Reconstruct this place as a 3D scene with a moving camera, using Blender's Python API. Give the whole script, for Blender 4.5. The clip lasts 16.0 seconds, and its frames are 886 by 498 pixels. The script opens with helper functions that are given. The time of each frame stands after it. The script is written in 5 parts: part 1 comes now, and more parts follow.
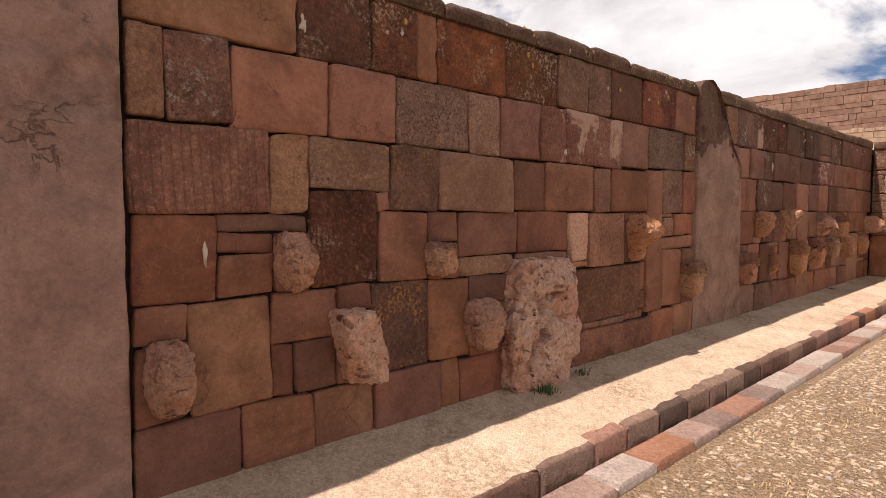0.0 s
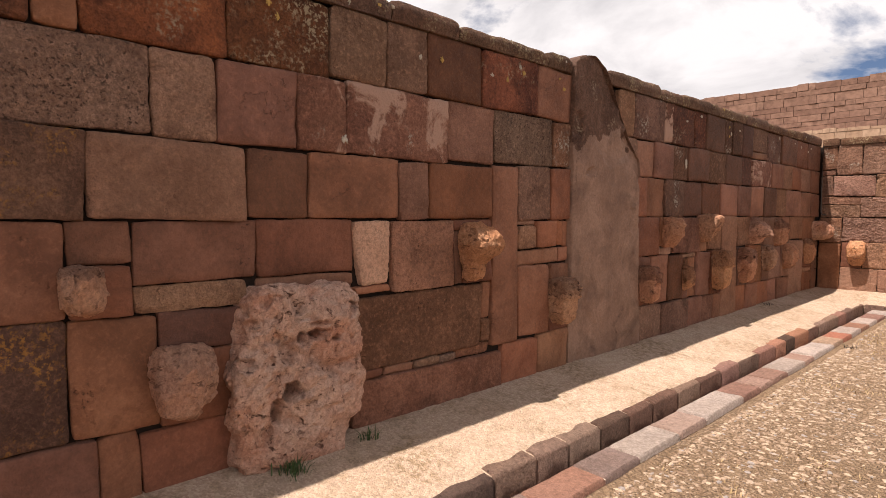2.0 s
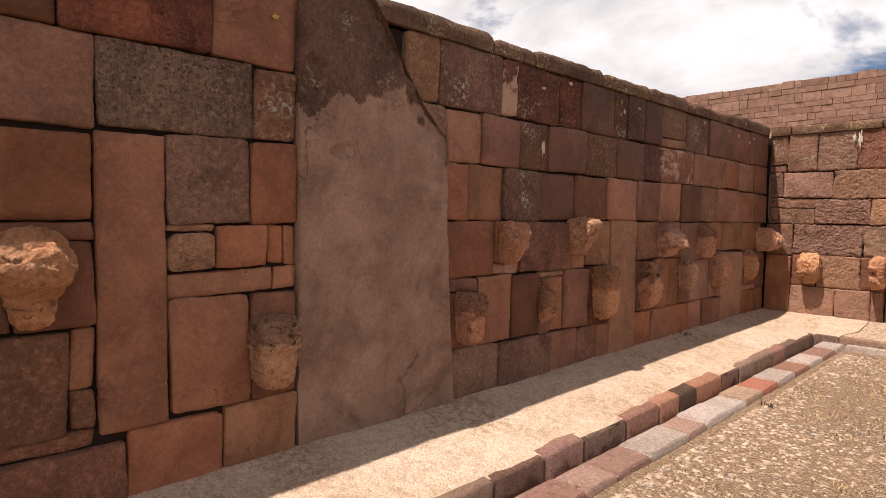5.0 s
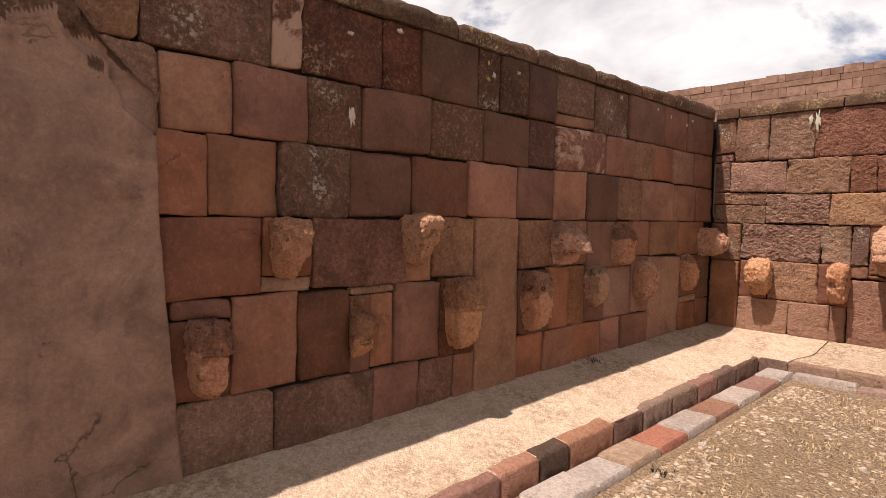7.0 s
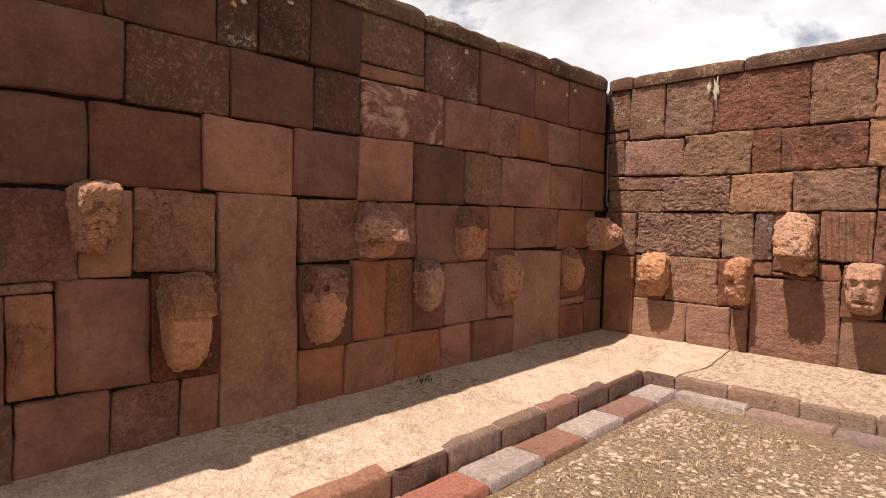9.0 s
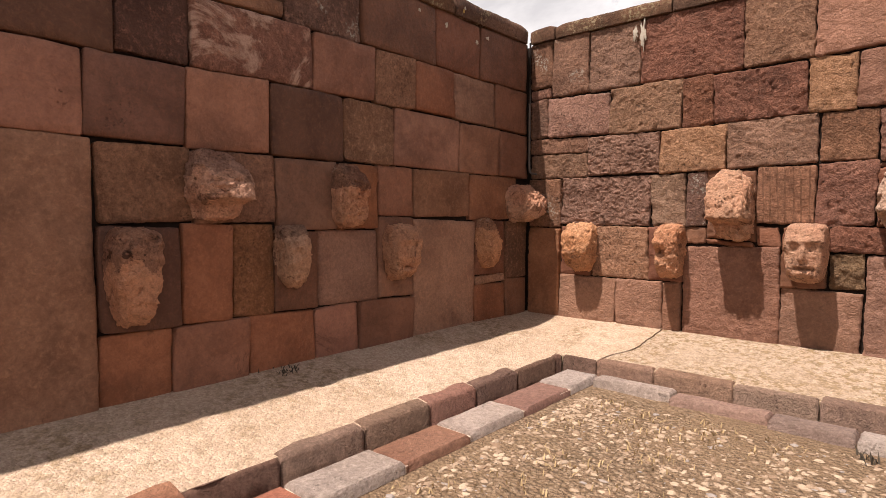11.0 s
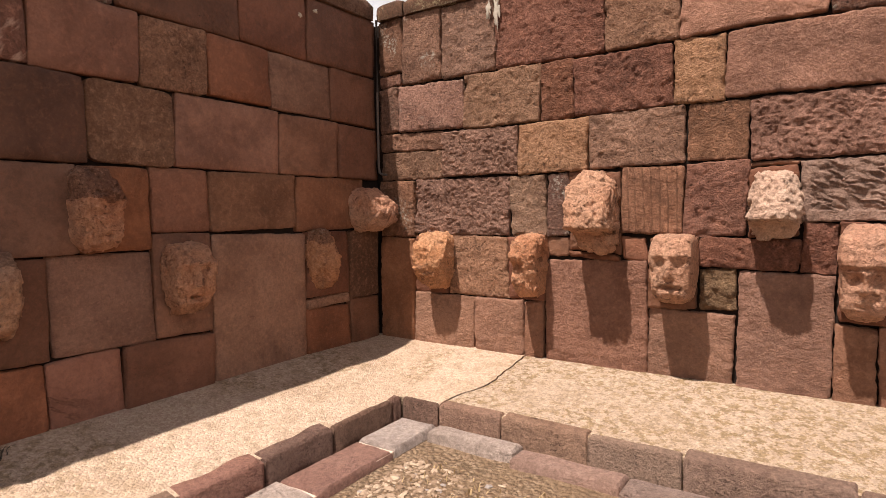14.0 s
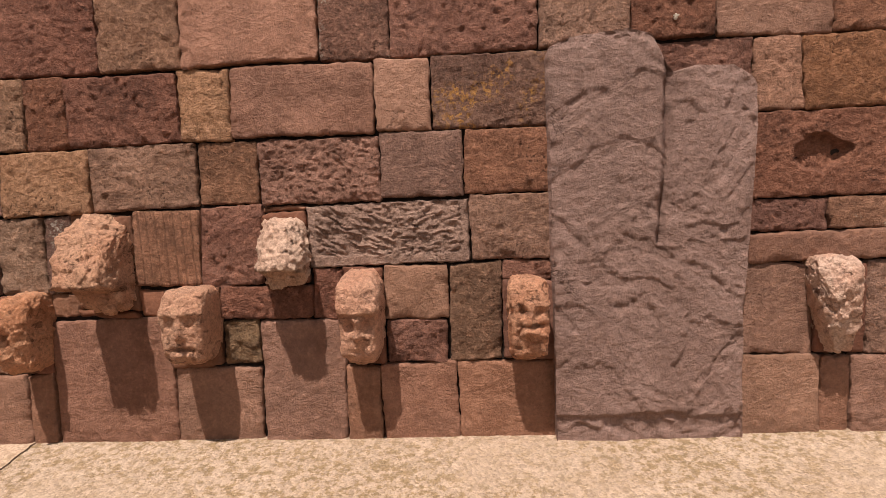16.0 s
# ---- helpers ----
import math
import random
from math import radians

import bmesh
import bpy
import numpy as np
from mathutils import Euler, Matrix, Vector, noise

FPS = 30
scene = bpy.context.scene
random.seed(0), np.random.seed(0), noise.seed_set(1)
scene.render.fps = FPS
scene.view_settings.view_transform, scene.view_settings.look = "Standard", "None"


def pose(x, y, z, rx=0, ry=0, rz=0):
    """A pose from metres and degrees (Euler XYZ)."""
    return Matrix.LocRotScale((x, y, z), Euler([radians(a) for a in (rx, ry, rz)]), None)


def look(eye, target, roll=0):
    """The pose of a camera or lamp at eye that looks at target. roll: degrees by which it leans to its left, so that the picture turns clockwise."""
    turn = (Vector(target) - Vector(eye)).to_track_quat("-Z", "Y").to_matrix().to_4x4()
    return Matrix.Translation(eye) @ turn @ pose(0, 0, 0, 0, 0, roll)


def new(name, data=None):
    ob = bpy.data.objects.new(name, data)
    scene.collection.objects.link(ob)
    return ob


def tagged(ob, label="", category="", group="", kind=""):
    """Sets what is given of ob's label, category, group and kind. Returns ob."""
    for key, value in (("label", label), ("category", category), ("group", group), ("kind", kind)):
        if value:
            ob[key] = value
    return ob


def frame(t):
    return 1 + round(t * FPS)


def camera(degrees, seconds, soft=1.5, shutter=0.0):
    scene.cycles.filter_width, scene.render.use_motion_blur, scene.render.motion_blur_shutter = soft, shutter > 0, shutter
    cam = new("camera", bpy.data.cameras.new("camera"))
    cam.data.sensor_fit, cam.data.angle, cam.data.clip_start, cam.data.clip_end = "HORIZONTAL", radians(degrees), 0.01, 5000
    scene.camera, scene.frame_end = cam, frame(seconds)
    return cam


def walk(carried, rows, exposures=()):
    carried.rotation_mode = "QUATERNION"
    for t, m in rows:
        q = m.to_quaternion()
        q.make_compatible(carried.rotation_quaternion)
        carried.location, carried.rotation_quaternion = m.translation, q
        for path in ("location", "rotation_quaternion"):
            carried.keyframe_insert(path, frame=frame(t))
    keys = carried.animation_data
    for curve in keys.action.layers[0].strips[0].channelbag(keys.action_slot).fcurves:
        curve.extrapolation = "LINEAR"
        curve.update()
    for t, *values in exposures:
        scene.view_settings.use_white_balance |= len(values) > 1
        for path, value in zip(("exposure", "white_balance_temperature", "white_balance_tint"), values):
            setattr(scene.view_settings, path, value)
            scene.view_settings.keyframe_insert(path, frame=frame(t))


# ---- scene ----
cam = camera(75.1, 16.0, soft=0.75)
METRES, EYE, TILT, LEAN, TURN = 10.4, 1.3, -3.245, -0.062, 48.486
START_X, START_Y = 2.66, -12.516
ROWS = [
    (0.0, 0.0, 0.0, 0.0, 0.0, 0.0, -0.0),
    (0.5, 0.0353, 0.0266, 0.0036, -0.24, -0.1, -0.14),
    (1.0, 0.0677, 0.053, 0.0035, -0.65, -0.04, -0.07),
    (1.5, 0.0987, 0.0822, 0.0088, -0.8, -0.03, -0.02),
    (2.0, 0.1356, 0.1072, 0.0116, -1.02, -0.05, -0.24),
    (2.5, 0.1664, 0.1331, 0.0116, -1.15, 0.0, -0.33),
    (3.0, 0.1989, 0.162, 0.0157, -1.12, 0.09, -0.41),
    (3.5, 0.2286, 0.1837, 0.0182, -1.04, 0.12, -0.66),
    (4.0, 0.2561, 0.2151, 0.0194, -0.95, 0.13, -0.74),
    (6.5, 0.3973, 0.3453, 0.0269, -1.29, 0.1, -0.99),
    (7.0, 0.4306, 0.3788, 0.0284, -1.43, 0.09, -0.94),
    (7.5, 0.4584, 0.3995, 0.0294, -1.66, 0.04, -0.96),
    (8.0, 0.4911, 0.4184, 0.0332, -2.23, 0.08, -1.02),
    (8.5, 0.5184, 0.4442, 0.0304, -2.82, 0.31, -0.91),
    (9.0, 0.5496, 0.4696, 0.0217, -3.75, 0.49, -0.78),
    (9.5, 0.5697, 0.4903, 0.011, -4.5, 0.52, -0.57),
    (12.0, 0.6231, 0.5441, 0.0041, -8.01, 0.03, 0.69),
    (12.5, 0.6312, 0.553, 0.0053, -8.54, -0.06, 0.87),
    (13.0, 0.6446, 0.5619, 0.0056, -9.41, -0.31, 0.92),
    (13.5, 0.6574, 0.5704, 0.0093, -10.7, -0.45, 1.11),
    (14.0, 0.6745, 0.5861, 0.017, -14.34, -0.46, 1.44),
    (14.5, 0.6904, 0.5963, 0.0307, -20.6, -1.06, 1.93),
    (15.0, 0.7139, 0.5965, 0.036, -28.96, -1.61, 3.24),
    (15.5, 0.7331, 0.59, 0.039, -36.75, -2.01, 4.2),
    (16.0, 0.755, 0.5726, 0.0388, -45.45, -2.54, 4.51),
]
walk(cam, [(t, pose(START_X, START_Y, EYE, TILT, LEAN, TURN) @ pose(METRES * x, METRES * y, METRES * z, 90 + pitch, roll, yaw)) for t, x, y, z, yaw, pitch, roll in ROWS],
     exposures=[(0.0, 0.0, 6650, 16), (14.5, 0.0, 6650, 16), (15.5, -0.10, 6650, 16), (16.0, -0.22, 6650, 16)])

# ---- light ----
SUN_TRAVEL = Vector((0.125, 0.40, -1.0)).normalized()
sun = new("sun", bpy.data.lights.new("sun", "SUN"))
sun.data.energy, sun.data.angle, sun.data.color = 7.6, radians(0.55), (1.0, 0.93, 0.84)
sun.matrix_world = look((-3, -8, 20), Vector((-3, -8, 20)) + SUN_TRAVEL)

world = bpy.data.worlds.new("sky")
scene.world = world
world.use_nodes = True
wn, wl = world.node_tree.nodes, world.node_tree.links
wn.clear()


def wnode(kind, **props):
    n = wn.new(kind)
    for key, value in props.items():
        if key in n.inputs:
            n.inputs[key].default_value = value
    return n


def wmath(op, a, b=0.0):
    n = wn.new("ShaderNodeMath")
    n.operation = op
    n.use_clamp = False
    for slot, v in ((0, a), (1, b)):
        if isinstance(v, (int, float)):
            n.inputs[slot].default_value = v
        else:
            wl.new(v, n.inputs[slot])
    return n.outputs[0]


sky = wn.new("ShaderNodeTexSky")
sky.sky_type, sky.sun_disc = "NISHITA", False
sky.sun_elevation, sky.sun_rotation = radians(67.2), radians(197)
sky.altitude = 3800
coord = wn.new("ShaderNodeTexCoord")
split = wn.new("ShaderNodeSeparateXYZ")
wl.new(coord.outputs["Generated"], split.inputs[0])
place = wn.new("ShaderNodeMapping")
place.inputs["Location"].default_value = (3.1, 1.4, 0.6)
place.inputs["Scale"].default_value = (1.0, 1.0, 1.9)
wl.new(coord.outputs["Generated"], place.inputs[0])
cover = wnode("ShaderNodeTexNoise", Scale=3.2, Detail=10.0, Roughness=0.58, Distortion=0.3)
wl.new(place.outputs[0], cover.inputs["Vector"])
shade = wnode("ShaderNodeTexNoise", Scale=4.6, Detail=9.0, Roughness=0.55, Distortion=0.4)
wl.new(place.outputs[0], shade.inputs["Vector"])
# a break in the cloud above the end wall
gap = wn.new("ShaderNodeVectorMath")
gap.operation = "DISTANCE"
gap.inputs[1].default_value = (-0.213, 0.946, 0.245)
wl.new(coord.outputs["Generated"], gap.inputs[0])
opening = wmath("MULTIPLY", wmath("MAXIMUM", wmath("SUBTRACT", 0.15, gap.outputs["Value"]), 0.0), 2.0)
mask = wn.new("ShaderNodeMapRange")
mask.inputs["From Min"].default_value, mask.inputs["From Max"].default_value = 0.30, 0.40
# the cloud thins out towards the zenith
thin = wmath("MULTIPLY", wmath("MAXIMUM", wmath("SUBTRACT", split.outputs[2], 0.50), 0.0), 0.6)
wl.new(wmath("SUBTRACT", wmath("SUBTRACT", cover.outputs["Fac"], opening), thin), mask.inputs["Value"])
tone = wn.new("ShaderNodeValToRGB")
tone.color_ramp.elements[0].position, tone.color_ramp.elements[0].color = 0.38, (0.73, 0.727, 0.73, 1)
tone.color_ramp.elements[1].position, tone.color_ramp.elements[1].color = 0.54, (1.0, 0.99, 0.975, 1)
wl.new(shade.outputs["Fac"], tone.inputs[0])
clear_sky, cloud = wnode("ShaderNodeBackground", Strength=0.09), wnode("ShaderNodeBackground", Strength=1.02)
wl.new(sky.outputs[0], clear_sky.inputs[0])
wl.new(tone.outputs[0], cloud.inputs[0])
both, out = wn.new("ShaderNodeMixShader"), wn.new("ShaderNodeOutputWorld")
wl.new(mask.outputs[0], both.inputs[0])
wl.new(clear_sky.outputs[0], both.inputs[1])
wl.new(cloud.outputs[0], both.inputs[2])
wl.new(both.outputs[0], out.inputs[0])


# ---- materials ----
class Nodes:
    """A small wrapper to write node trees shortly."""

    def __init__(self, name, roughness=0.9):
        self.mat = bpy.data.materials.new(name)
        self.mat.use_nodes = True
        self.n, self.l = self.mat.node_tree.nodes, self.mat.node_tree.links
        self.bsdf = self.n["Principled BSDF"]
        self.bsdf.inputs["Roughness"].default_value = roughness
        self.bsdf.inputs["Specular IOR Level"].default_value = 0.25
        self.tc = self.n.new("ShaderNodeTexCoord")
        self.info = self.n.new("ShaderNodeObjectInfo")
        off = self.n.new("ShaderNodeVectorMath")
        off.operation = "MULTIPLY_ADD"
        self.l.new(self.info.outputs["Random"], off.inputs[0])
        off.inputs[1].default_value = (37.0, 53.0, 29.0)
        self.l.new(self.tc.outputs["Object"], off.inputs[2])
        self.here = off.outputs[0]

    def put(self, node, key, value):
        if isinstance(value, bpy.types.NodeSocket):
            self.l.new(value, node.inputs[key])
        else:
            node.inputs[key].default_value = value

    def noise(self, scale, detail=6.0, rough=0.55, warp=0.0, stretch=None):
        n = self.n.new("ShaderNodeTexNoise")
        n.inputs["Scale"].default_value, n.inputs["Detail"].default_value = scale, detail
        n.inputs["Roughness"].default_value, n.inputs["Distortion"].default_value = rough, warp
        v = self.here
        if stretch:
            m = self.n.new("ShaderNodeMapping")
            m.inputs["Scale"].default_value = stretch
            self.l.new(v, m.inputs[0])
            v = m.outputs[0]
        self.l.new(v, n.inputs["Vector"])
        return n.outputs["Fac"]

    def cells(self, scale, out="Distance", feature="F1", spread=1.0):
        n = self.n.new("ShaderNodeTexVoronoi")
        n.feature = feature
        n.inputs["Scale"].default_value = scale
        n.inputs["Randomness"].default_value = spread
        self.l.new(self.here, n.inputs["Vector"])
        return n.outputs[out]

    def ramp(self, value, lo, hi):
        n = self.n.new("ShaderNodeMapRange")
        n.inputs["From Min"].default_value, n.inputs["From Max"].default_value = lo, hi
        self.l.new(value, n.inputs["Value"])
        return n.outputs[0]

    def math(self, op, a, b=0.0, c=0.0):
        n = self.n.new("ShaderNodeMath")
        n.operation = op
        self.put(n, 0, a), self.put(n, 1, b), self.put(n, 2, c)
        return n.outputs[0]

    def mix(self, fac, a, b, blend="MIX"):
        n = self.n.new("ShaderNodeMix")
        n.data_type, n.blend_type = "RGBA", blend
        self.put(n, 0, fac)
        self.put(n, 6, a if isinstance(a, bpy.types.NodeSocket) else (*a, 1))
        self.put(n, 7, b if isinstance(b, bpy.types.NodeSocket) else (*b, 1))
        return n.outputs[2]

    def vary(self, col, hue=0.005, value=0.09, sat=0.10):
        n = self.n.new("ShaderNodeHueSaturation")
        r = self.info.outputs["Random"]
        self.put(n, "Hue", self.math("MULTIPLY_ADD", self.math("FRACT", self.math("MULTIPLY", r, 7.3)), hue * 2, 0.5 - hue))
        self.put(n, "Saturation", self.math("MULTIPLY_ADD", self.math("FRACT", self.math("MULTIPLY", r, 3.7)), sat * 2, 1 - sat))
        self.put(n, "Value", self.math("MULTIPLY_ADD", self.math("FRACT", self.math("MULTIPLY", r, 13.1)), value * 2, 1 - value))
        self.l.new(self.mix(1.0, col, self.info.outputs["Color"], "MULTIPLY"), n.inputs["Color"])
        return n.outputs[0]

    def finish(self, col, height=None, strength=0.5, distance=0.01, rough=None):
        self.put(self.bsdf, "Base Color", col)
        if height is not None:
            b = self.n.new("ShaderNodeBump")
            b.inputs["Strength"].default_value, b.inputs["Distance"].default_value = strength, distance
            self.l.new(height, b.inputs["Height"])
            self.l.new(b.outputs[0], self.bsdf.inputs["Normal"])
        if rough is not None:
            self.put(self.bsdf, "Roughness", rough)
        return self.mat


def stone(name, a, b, pits=0.3, relief=0.5, spots=None, spot_col=(0.5, 0.46, 0.38), ribs=False, patch=None, patch_lo=0.56, cracks=0.0, dirt=1.0, polish=0.0, vugs=0.0):
    """Weathered sandstone: two tones in soft clouds, grain, pits, streaks, and lichen or pale stains."""
    k = Nodes(name)
    a = (min(0.8, a[0] * 1.12), min(0.75, a[1] * 1.05), min(0.7, a[2] * 0.98))
    b = (min(0.85, b[0] * 1.36), min(0.8, b[1] * 1.28), min(0.75, b[2] * 1.21))
    col = k.mix(k.ramp(k.noise(3.2, 7 - 4 * polish, 0.6, 0.6), 0.36, 0.64), a, b)
    stain = k.ramp(k.noise(2.2, 8, 0.62, 1.2), 0.52, 0.66)
    col = k.mix(k.math("MULTIPLY", stain, 0.55 * dirt), col, tuple(c * 0.45 for c in a))
    streak = k.ramp(k.noise(1.0, 5, 0.6, 0.3, (3.0, 3.0, 0.7)), 0.42, 0.72)
    col = k.mix(k.math("MULTIPLY", streak, 0.35 * dirt), col, tuple(c * 0.62 for c in a))
    col = k.vary(col)
    grain = k.noise(105.0, 4, 0.75)
    mid = k.noise(24.0, 8, 0.68, 0.3)
    col = k.mix(k.ramp(grain, 0.28, 0.62), k.mix(0.50 * (0.4 + 0.6 * dirt) * (1 - 0.75 * polish), col, (0.04, 0.022, 0.016)), col)
    col = k.mix(k.math("MULTIPLY", k.ramp(mid, 0.54, 0.70), 0.24 * (1 - 0.7 * polish)), col, tuple(c * min(1.8, 0.9 / max(b)) for c in b))
    col = k.mix(k.math("MULTIPLY", k.ramp(k.noise(9.0, 8, 0.7, 0.8), 0.54, 0.66), 0.45 * dirt * (1 - 0.7 * polish)), col, tuple(c * 0.45 for c in a))
    coarse = k.noise(40.0, 5, 0.72, 0.4)
    rugged = 1 - 0.7 * polish
    col = k.mix(k.math("MULTIPLY", k.math("SUBTRACT", 1.0, k.ramp(coarse, 0.34, 0.52)), 0.46 * rugged), col, tuple(c * 0.30 for c in a))
    col = k.mix(k.math("MULTIPLY", k.ramp(coarse, 0.54, 0.68), 0.34 * rugged), col, tuple(min(0.85, c * 1.35) for c in b))
    # pits get a dark colour that stands in for the shade inside them
    some = k.ramp(k.noise(5.0, 6, 0.65), 0.62 - 0.34 * pits, 0.76 - 0.34 * pits)
    pit = k.math("MULTIPLY", k.ramp(k.noise(58.0, 4, 0.6, 0.2), 0.56, 0.66), some)
    col = k.mix(k.math("MULTIPLY", pit, 0.85), col, tuple(c * 0.22 for c in a))
    if spots:
        thick = k.ramp(k.noise(4.0, 6, 0.62), 0.66 - 0.28 * spots, 0.74 - 0.22 * spots)
        speck = k.ramp(k.noise(48.0, 5, 0.68), 0.50, 0.58)
        col = k.mix(k.math("MULTIPLY", k.math("MULTIPLY", thick, speck), 0.85), col, spot_col)
    if patch:
        where = k.ramp(k.noise(2.6, 9, 0.62, 0.8), patch_lo, patch_lo + 0.05)
        col = k.mix(k.math("MULTIPLY", where, 0.8), col, patch)
    peck = k.noise(78.0, 5, 0.72, 0.25)
    h = k.math("ADD", k.math("MULTIPLY", mid, 0.8), k.math("ADD", k.math("MULTIPLY", grain, 0.75 * (1 - 0.6 * polish)), k.math("ADD", k.math("MULTIPLY", peck, 1.9 * relief), k.math("MULTIPLY", coarse, 1.6 * rugged))))
    if cracks:
        line = k.math("ABSOLUTE", k.math("SUBTRACT", k.noise(1.6, 7, 0.6, 0.6), 0.5))
        gapline = k.math("MULTIPLY", k.math("SUBTRACT", 1.0, k.ramp(line, 0.0, 0.007)), k.ramp(k.noise(1.1, 3), 0.55, 0.62))
        h = k.math("SUBTRACT", h, k.math("MULTIPLY", gapline, cracks))
        col = k.mix(k.math("MULTIPLY", gapline, 0.45), col, tuple(c * 0.2 for c in a))
    h = k.math("SUBTRACT", h, k.math("MULTIPLY", pit, 1.1))
    if vugs:
        # sharp-edged holes, some drawn out along the bedding; their inner shade is coloured in
        region = k.ramp(k.noise(5.5, 5, 0.6), 0.36, 0.56)
        vug = k.math("MULTIPLY", k.ramp(k.noise(15.0, 6, 0.62, 0.9, (1.0, 1.0, 1.7)), 0.575, 0.63), region)
        fleck = k.math("MULTIPLY", k.ramp(k.noise(62.0, 3, 0.6, 0.5, (1.0, 1.0, 1.6)), 0.60, 0.65), 0.45)
        vug = k.math("MULTIPLY", k.math("MAXIMUM", vug, fleck), vugs)
        col = k.mix(k.math("MULTIPLY", vug, 0.9), col, (0.085, 0.034, 0.020))
        h = k.math("SUBTRACT", h, k.math("MULTIPLY", vug, 0.8))
    if ribs:
        w = k.n.new("ShaderNodeTexWave")
        w.bands_direction = "DIAGONAL"
        m = k.n.new("ShaderNodeMapping")
        m.inputs["Scale"].default_value = (1.0, 1.0, 0.04)
        k.l.new(k.here, m.inputs[0]), k.l.new(m.outputs[0], w.inputs[0])
        w.inputs["Scale"].default_value, w.inputs["Distortion"].default_value, w.inputs["Detail"].default_value = 15.0, 2.2, 3.0
        groove = k.ramp(w.outputs["Fac"], 0.02, 0.13)
        h = k.math("ADD", h, k.math("MULTIPLY", groove, 0.6))
        col = k.mix(k.math("MULTIPLY", k.math("SUBTRACT", 1.0, groove), 0.35), col, tuple(c * 0.4 for c in a))
    return k.finish(col, h, min(1.0, 0.65 + relief), 0.005 + 0.016 * relief, k.math("MULTIPLY_ADD", mid, 0.3, 0.70 - 0.28 * polish))


TONES = {
    "m": stone("brown_sandstone", (0.244, 0.114, 0.067), (0.314, 0.158, 0.096), 0.15, 0.26, dirt=0.75, polish=0.7, cracks=0.5),
    "r": stone("red_brown_sandstone", (0.237, 0.101, 0.059), (0.297, 0.134, 0.081), 0.15, 0.26, dirt=0.75, polish=0.7, cracks=0.5),
    "d": stone("dark_brown_sandstone", (0.141, 0.061, 0.036), (0.192, 0.088, 0.055), 0.15, 0.26, dirt=0.75, polish=0.7),
    "h": stone("dark_varnished_sandstone", (0.128, 0.048, 0.029), (0.275, 0.108, 0.060), 0.4, 0.5, 0.45, (0.40, 0.31, 0.21)),
    "p": stone("pink_sandstone", (0.276, 0.146, 0.099), (0.335, 0.187, 0.131), 0.12, 0.5, dirt=0.6, polish=0.5, vugs=0.22),
    "t": stone("tan_sandstone", (0.375, 0.208, 0.131), (0.405, 0.245, 0.163), 0.35, 0.5, dirt=0.8, cracks=0.5, vugs=0.35),
    "o": stone("orange_sandstone", (0.315, 0.174, 0.112), (0.373, 0.216, 0.145), 0.4, 0.5, dirt=0.8, cracks=0.5, vugs=0.35),
    "g": stone("grey_brown_sandstone", (0.204, 0.105, 0.072), (0.314, 0.175, 0.123), 0.5, 0.5, 0.35, vugs=0.4),
    "e": stone("dark_lichened_sandstone", (0.123, 0.052, 0.031), (0.233, 0.101, 0.055), 0.45, 0.55, 0.75, (0.46, 0.37, 0.24)),
    "l": stone("pale_lichened_sandstone", (0.315, 0.195, 0.140), (0.375, 0.250, 0.185), 0.8, 0.6, 0.5, (0.11, 0.075, 0.055), vugs=0.4),
    "w": stone("stained_sandstone", (0.235, 0.100, 0.068), (0.310, 0.148, 0.102), 0.25, 0.4, 0.15, patch=(0.56, 0.36, 0.27), patch_lo=0.52),
    "y": stone("ochre_lichened_sandstone", (0.170, 0.086, 0.058), (0.232, 0.130, 0.088), 0.3, 0.55, 0.62, (0.47, 0.225, 0.055)),
    "k": stone("pitted_grey_sandstone", (0.263, 0.129, 0.077), (0.350, 0.177, 0.110), 0.35, 0.6, dirt=0.6, vugs=0.3),
    "b": stone("ribbed_sandstone", (0.385, 0.173, 0.110), (0.473, 0.228, 0.152), 0.2, 0.35, ribs=True),
    "B": stone("ribbed_tan_sandstone", (0.341, 0.177, 0.109), (0.418, 0.228, 0.147), 0.4, 0.6, ribs=True, vugs=0.3),
    "W": stone("pale_travertine_block", (0.60, 0.360, 0.255), (0.58, 0.370, 0.270), 0.15, 0.5, dirt=0.25),
    "s": stone("smooth_buff_sandstone", (0.282, 0.150, 0.092), (0.335, 0.190, 0.120), 0.12, 0.28, dirt=0.7, polish=0.5, cracks=0.5),
    "a": stone("rough_red_sandstone", (0.242, 0.107, 0.071), (0.316, 0.153, 0.104), 0.3, 0.7, vugs=0.15),
    "u": stone("purple_rough_sandstone", (0.225, 0.125, 0.095), (0.302, 0.176, 0.135), 0.15, 0.5, vugs=0.3),
    "v": stone("veined_brown_sandstone", (0.225, 0.108, 0.074), (0.300, 0.155, 0.110), 0.15, 0.4),
    "C": stone("grey_carved_stone", (0.320, 0.205, 0.165), (0.350, 0.235, 0.190), 0.3, 0.6),
    "L": stone("lichened_olive_stone", (0.237, 0.141, 0.083), (0.363, 0.238, 0.143), 0.5, 0.7),
}
MONOLITH = stone("smooth_grey_brown_monolith", (0.220, 0.133, 0.099), (0.291, 0.187, 0.140), 0.08, 0.30, cracks=0.9, dirt=0.9, polish=0.75)
MONOLITH_ROUGH = stone("eroded_pink_grey_monolith", (0.225, 0.140, 0.112), (0.255, 0.166, 0.136), 0.06, 0.4, cracks=0.6, dirt=0.5, polish=0.3)
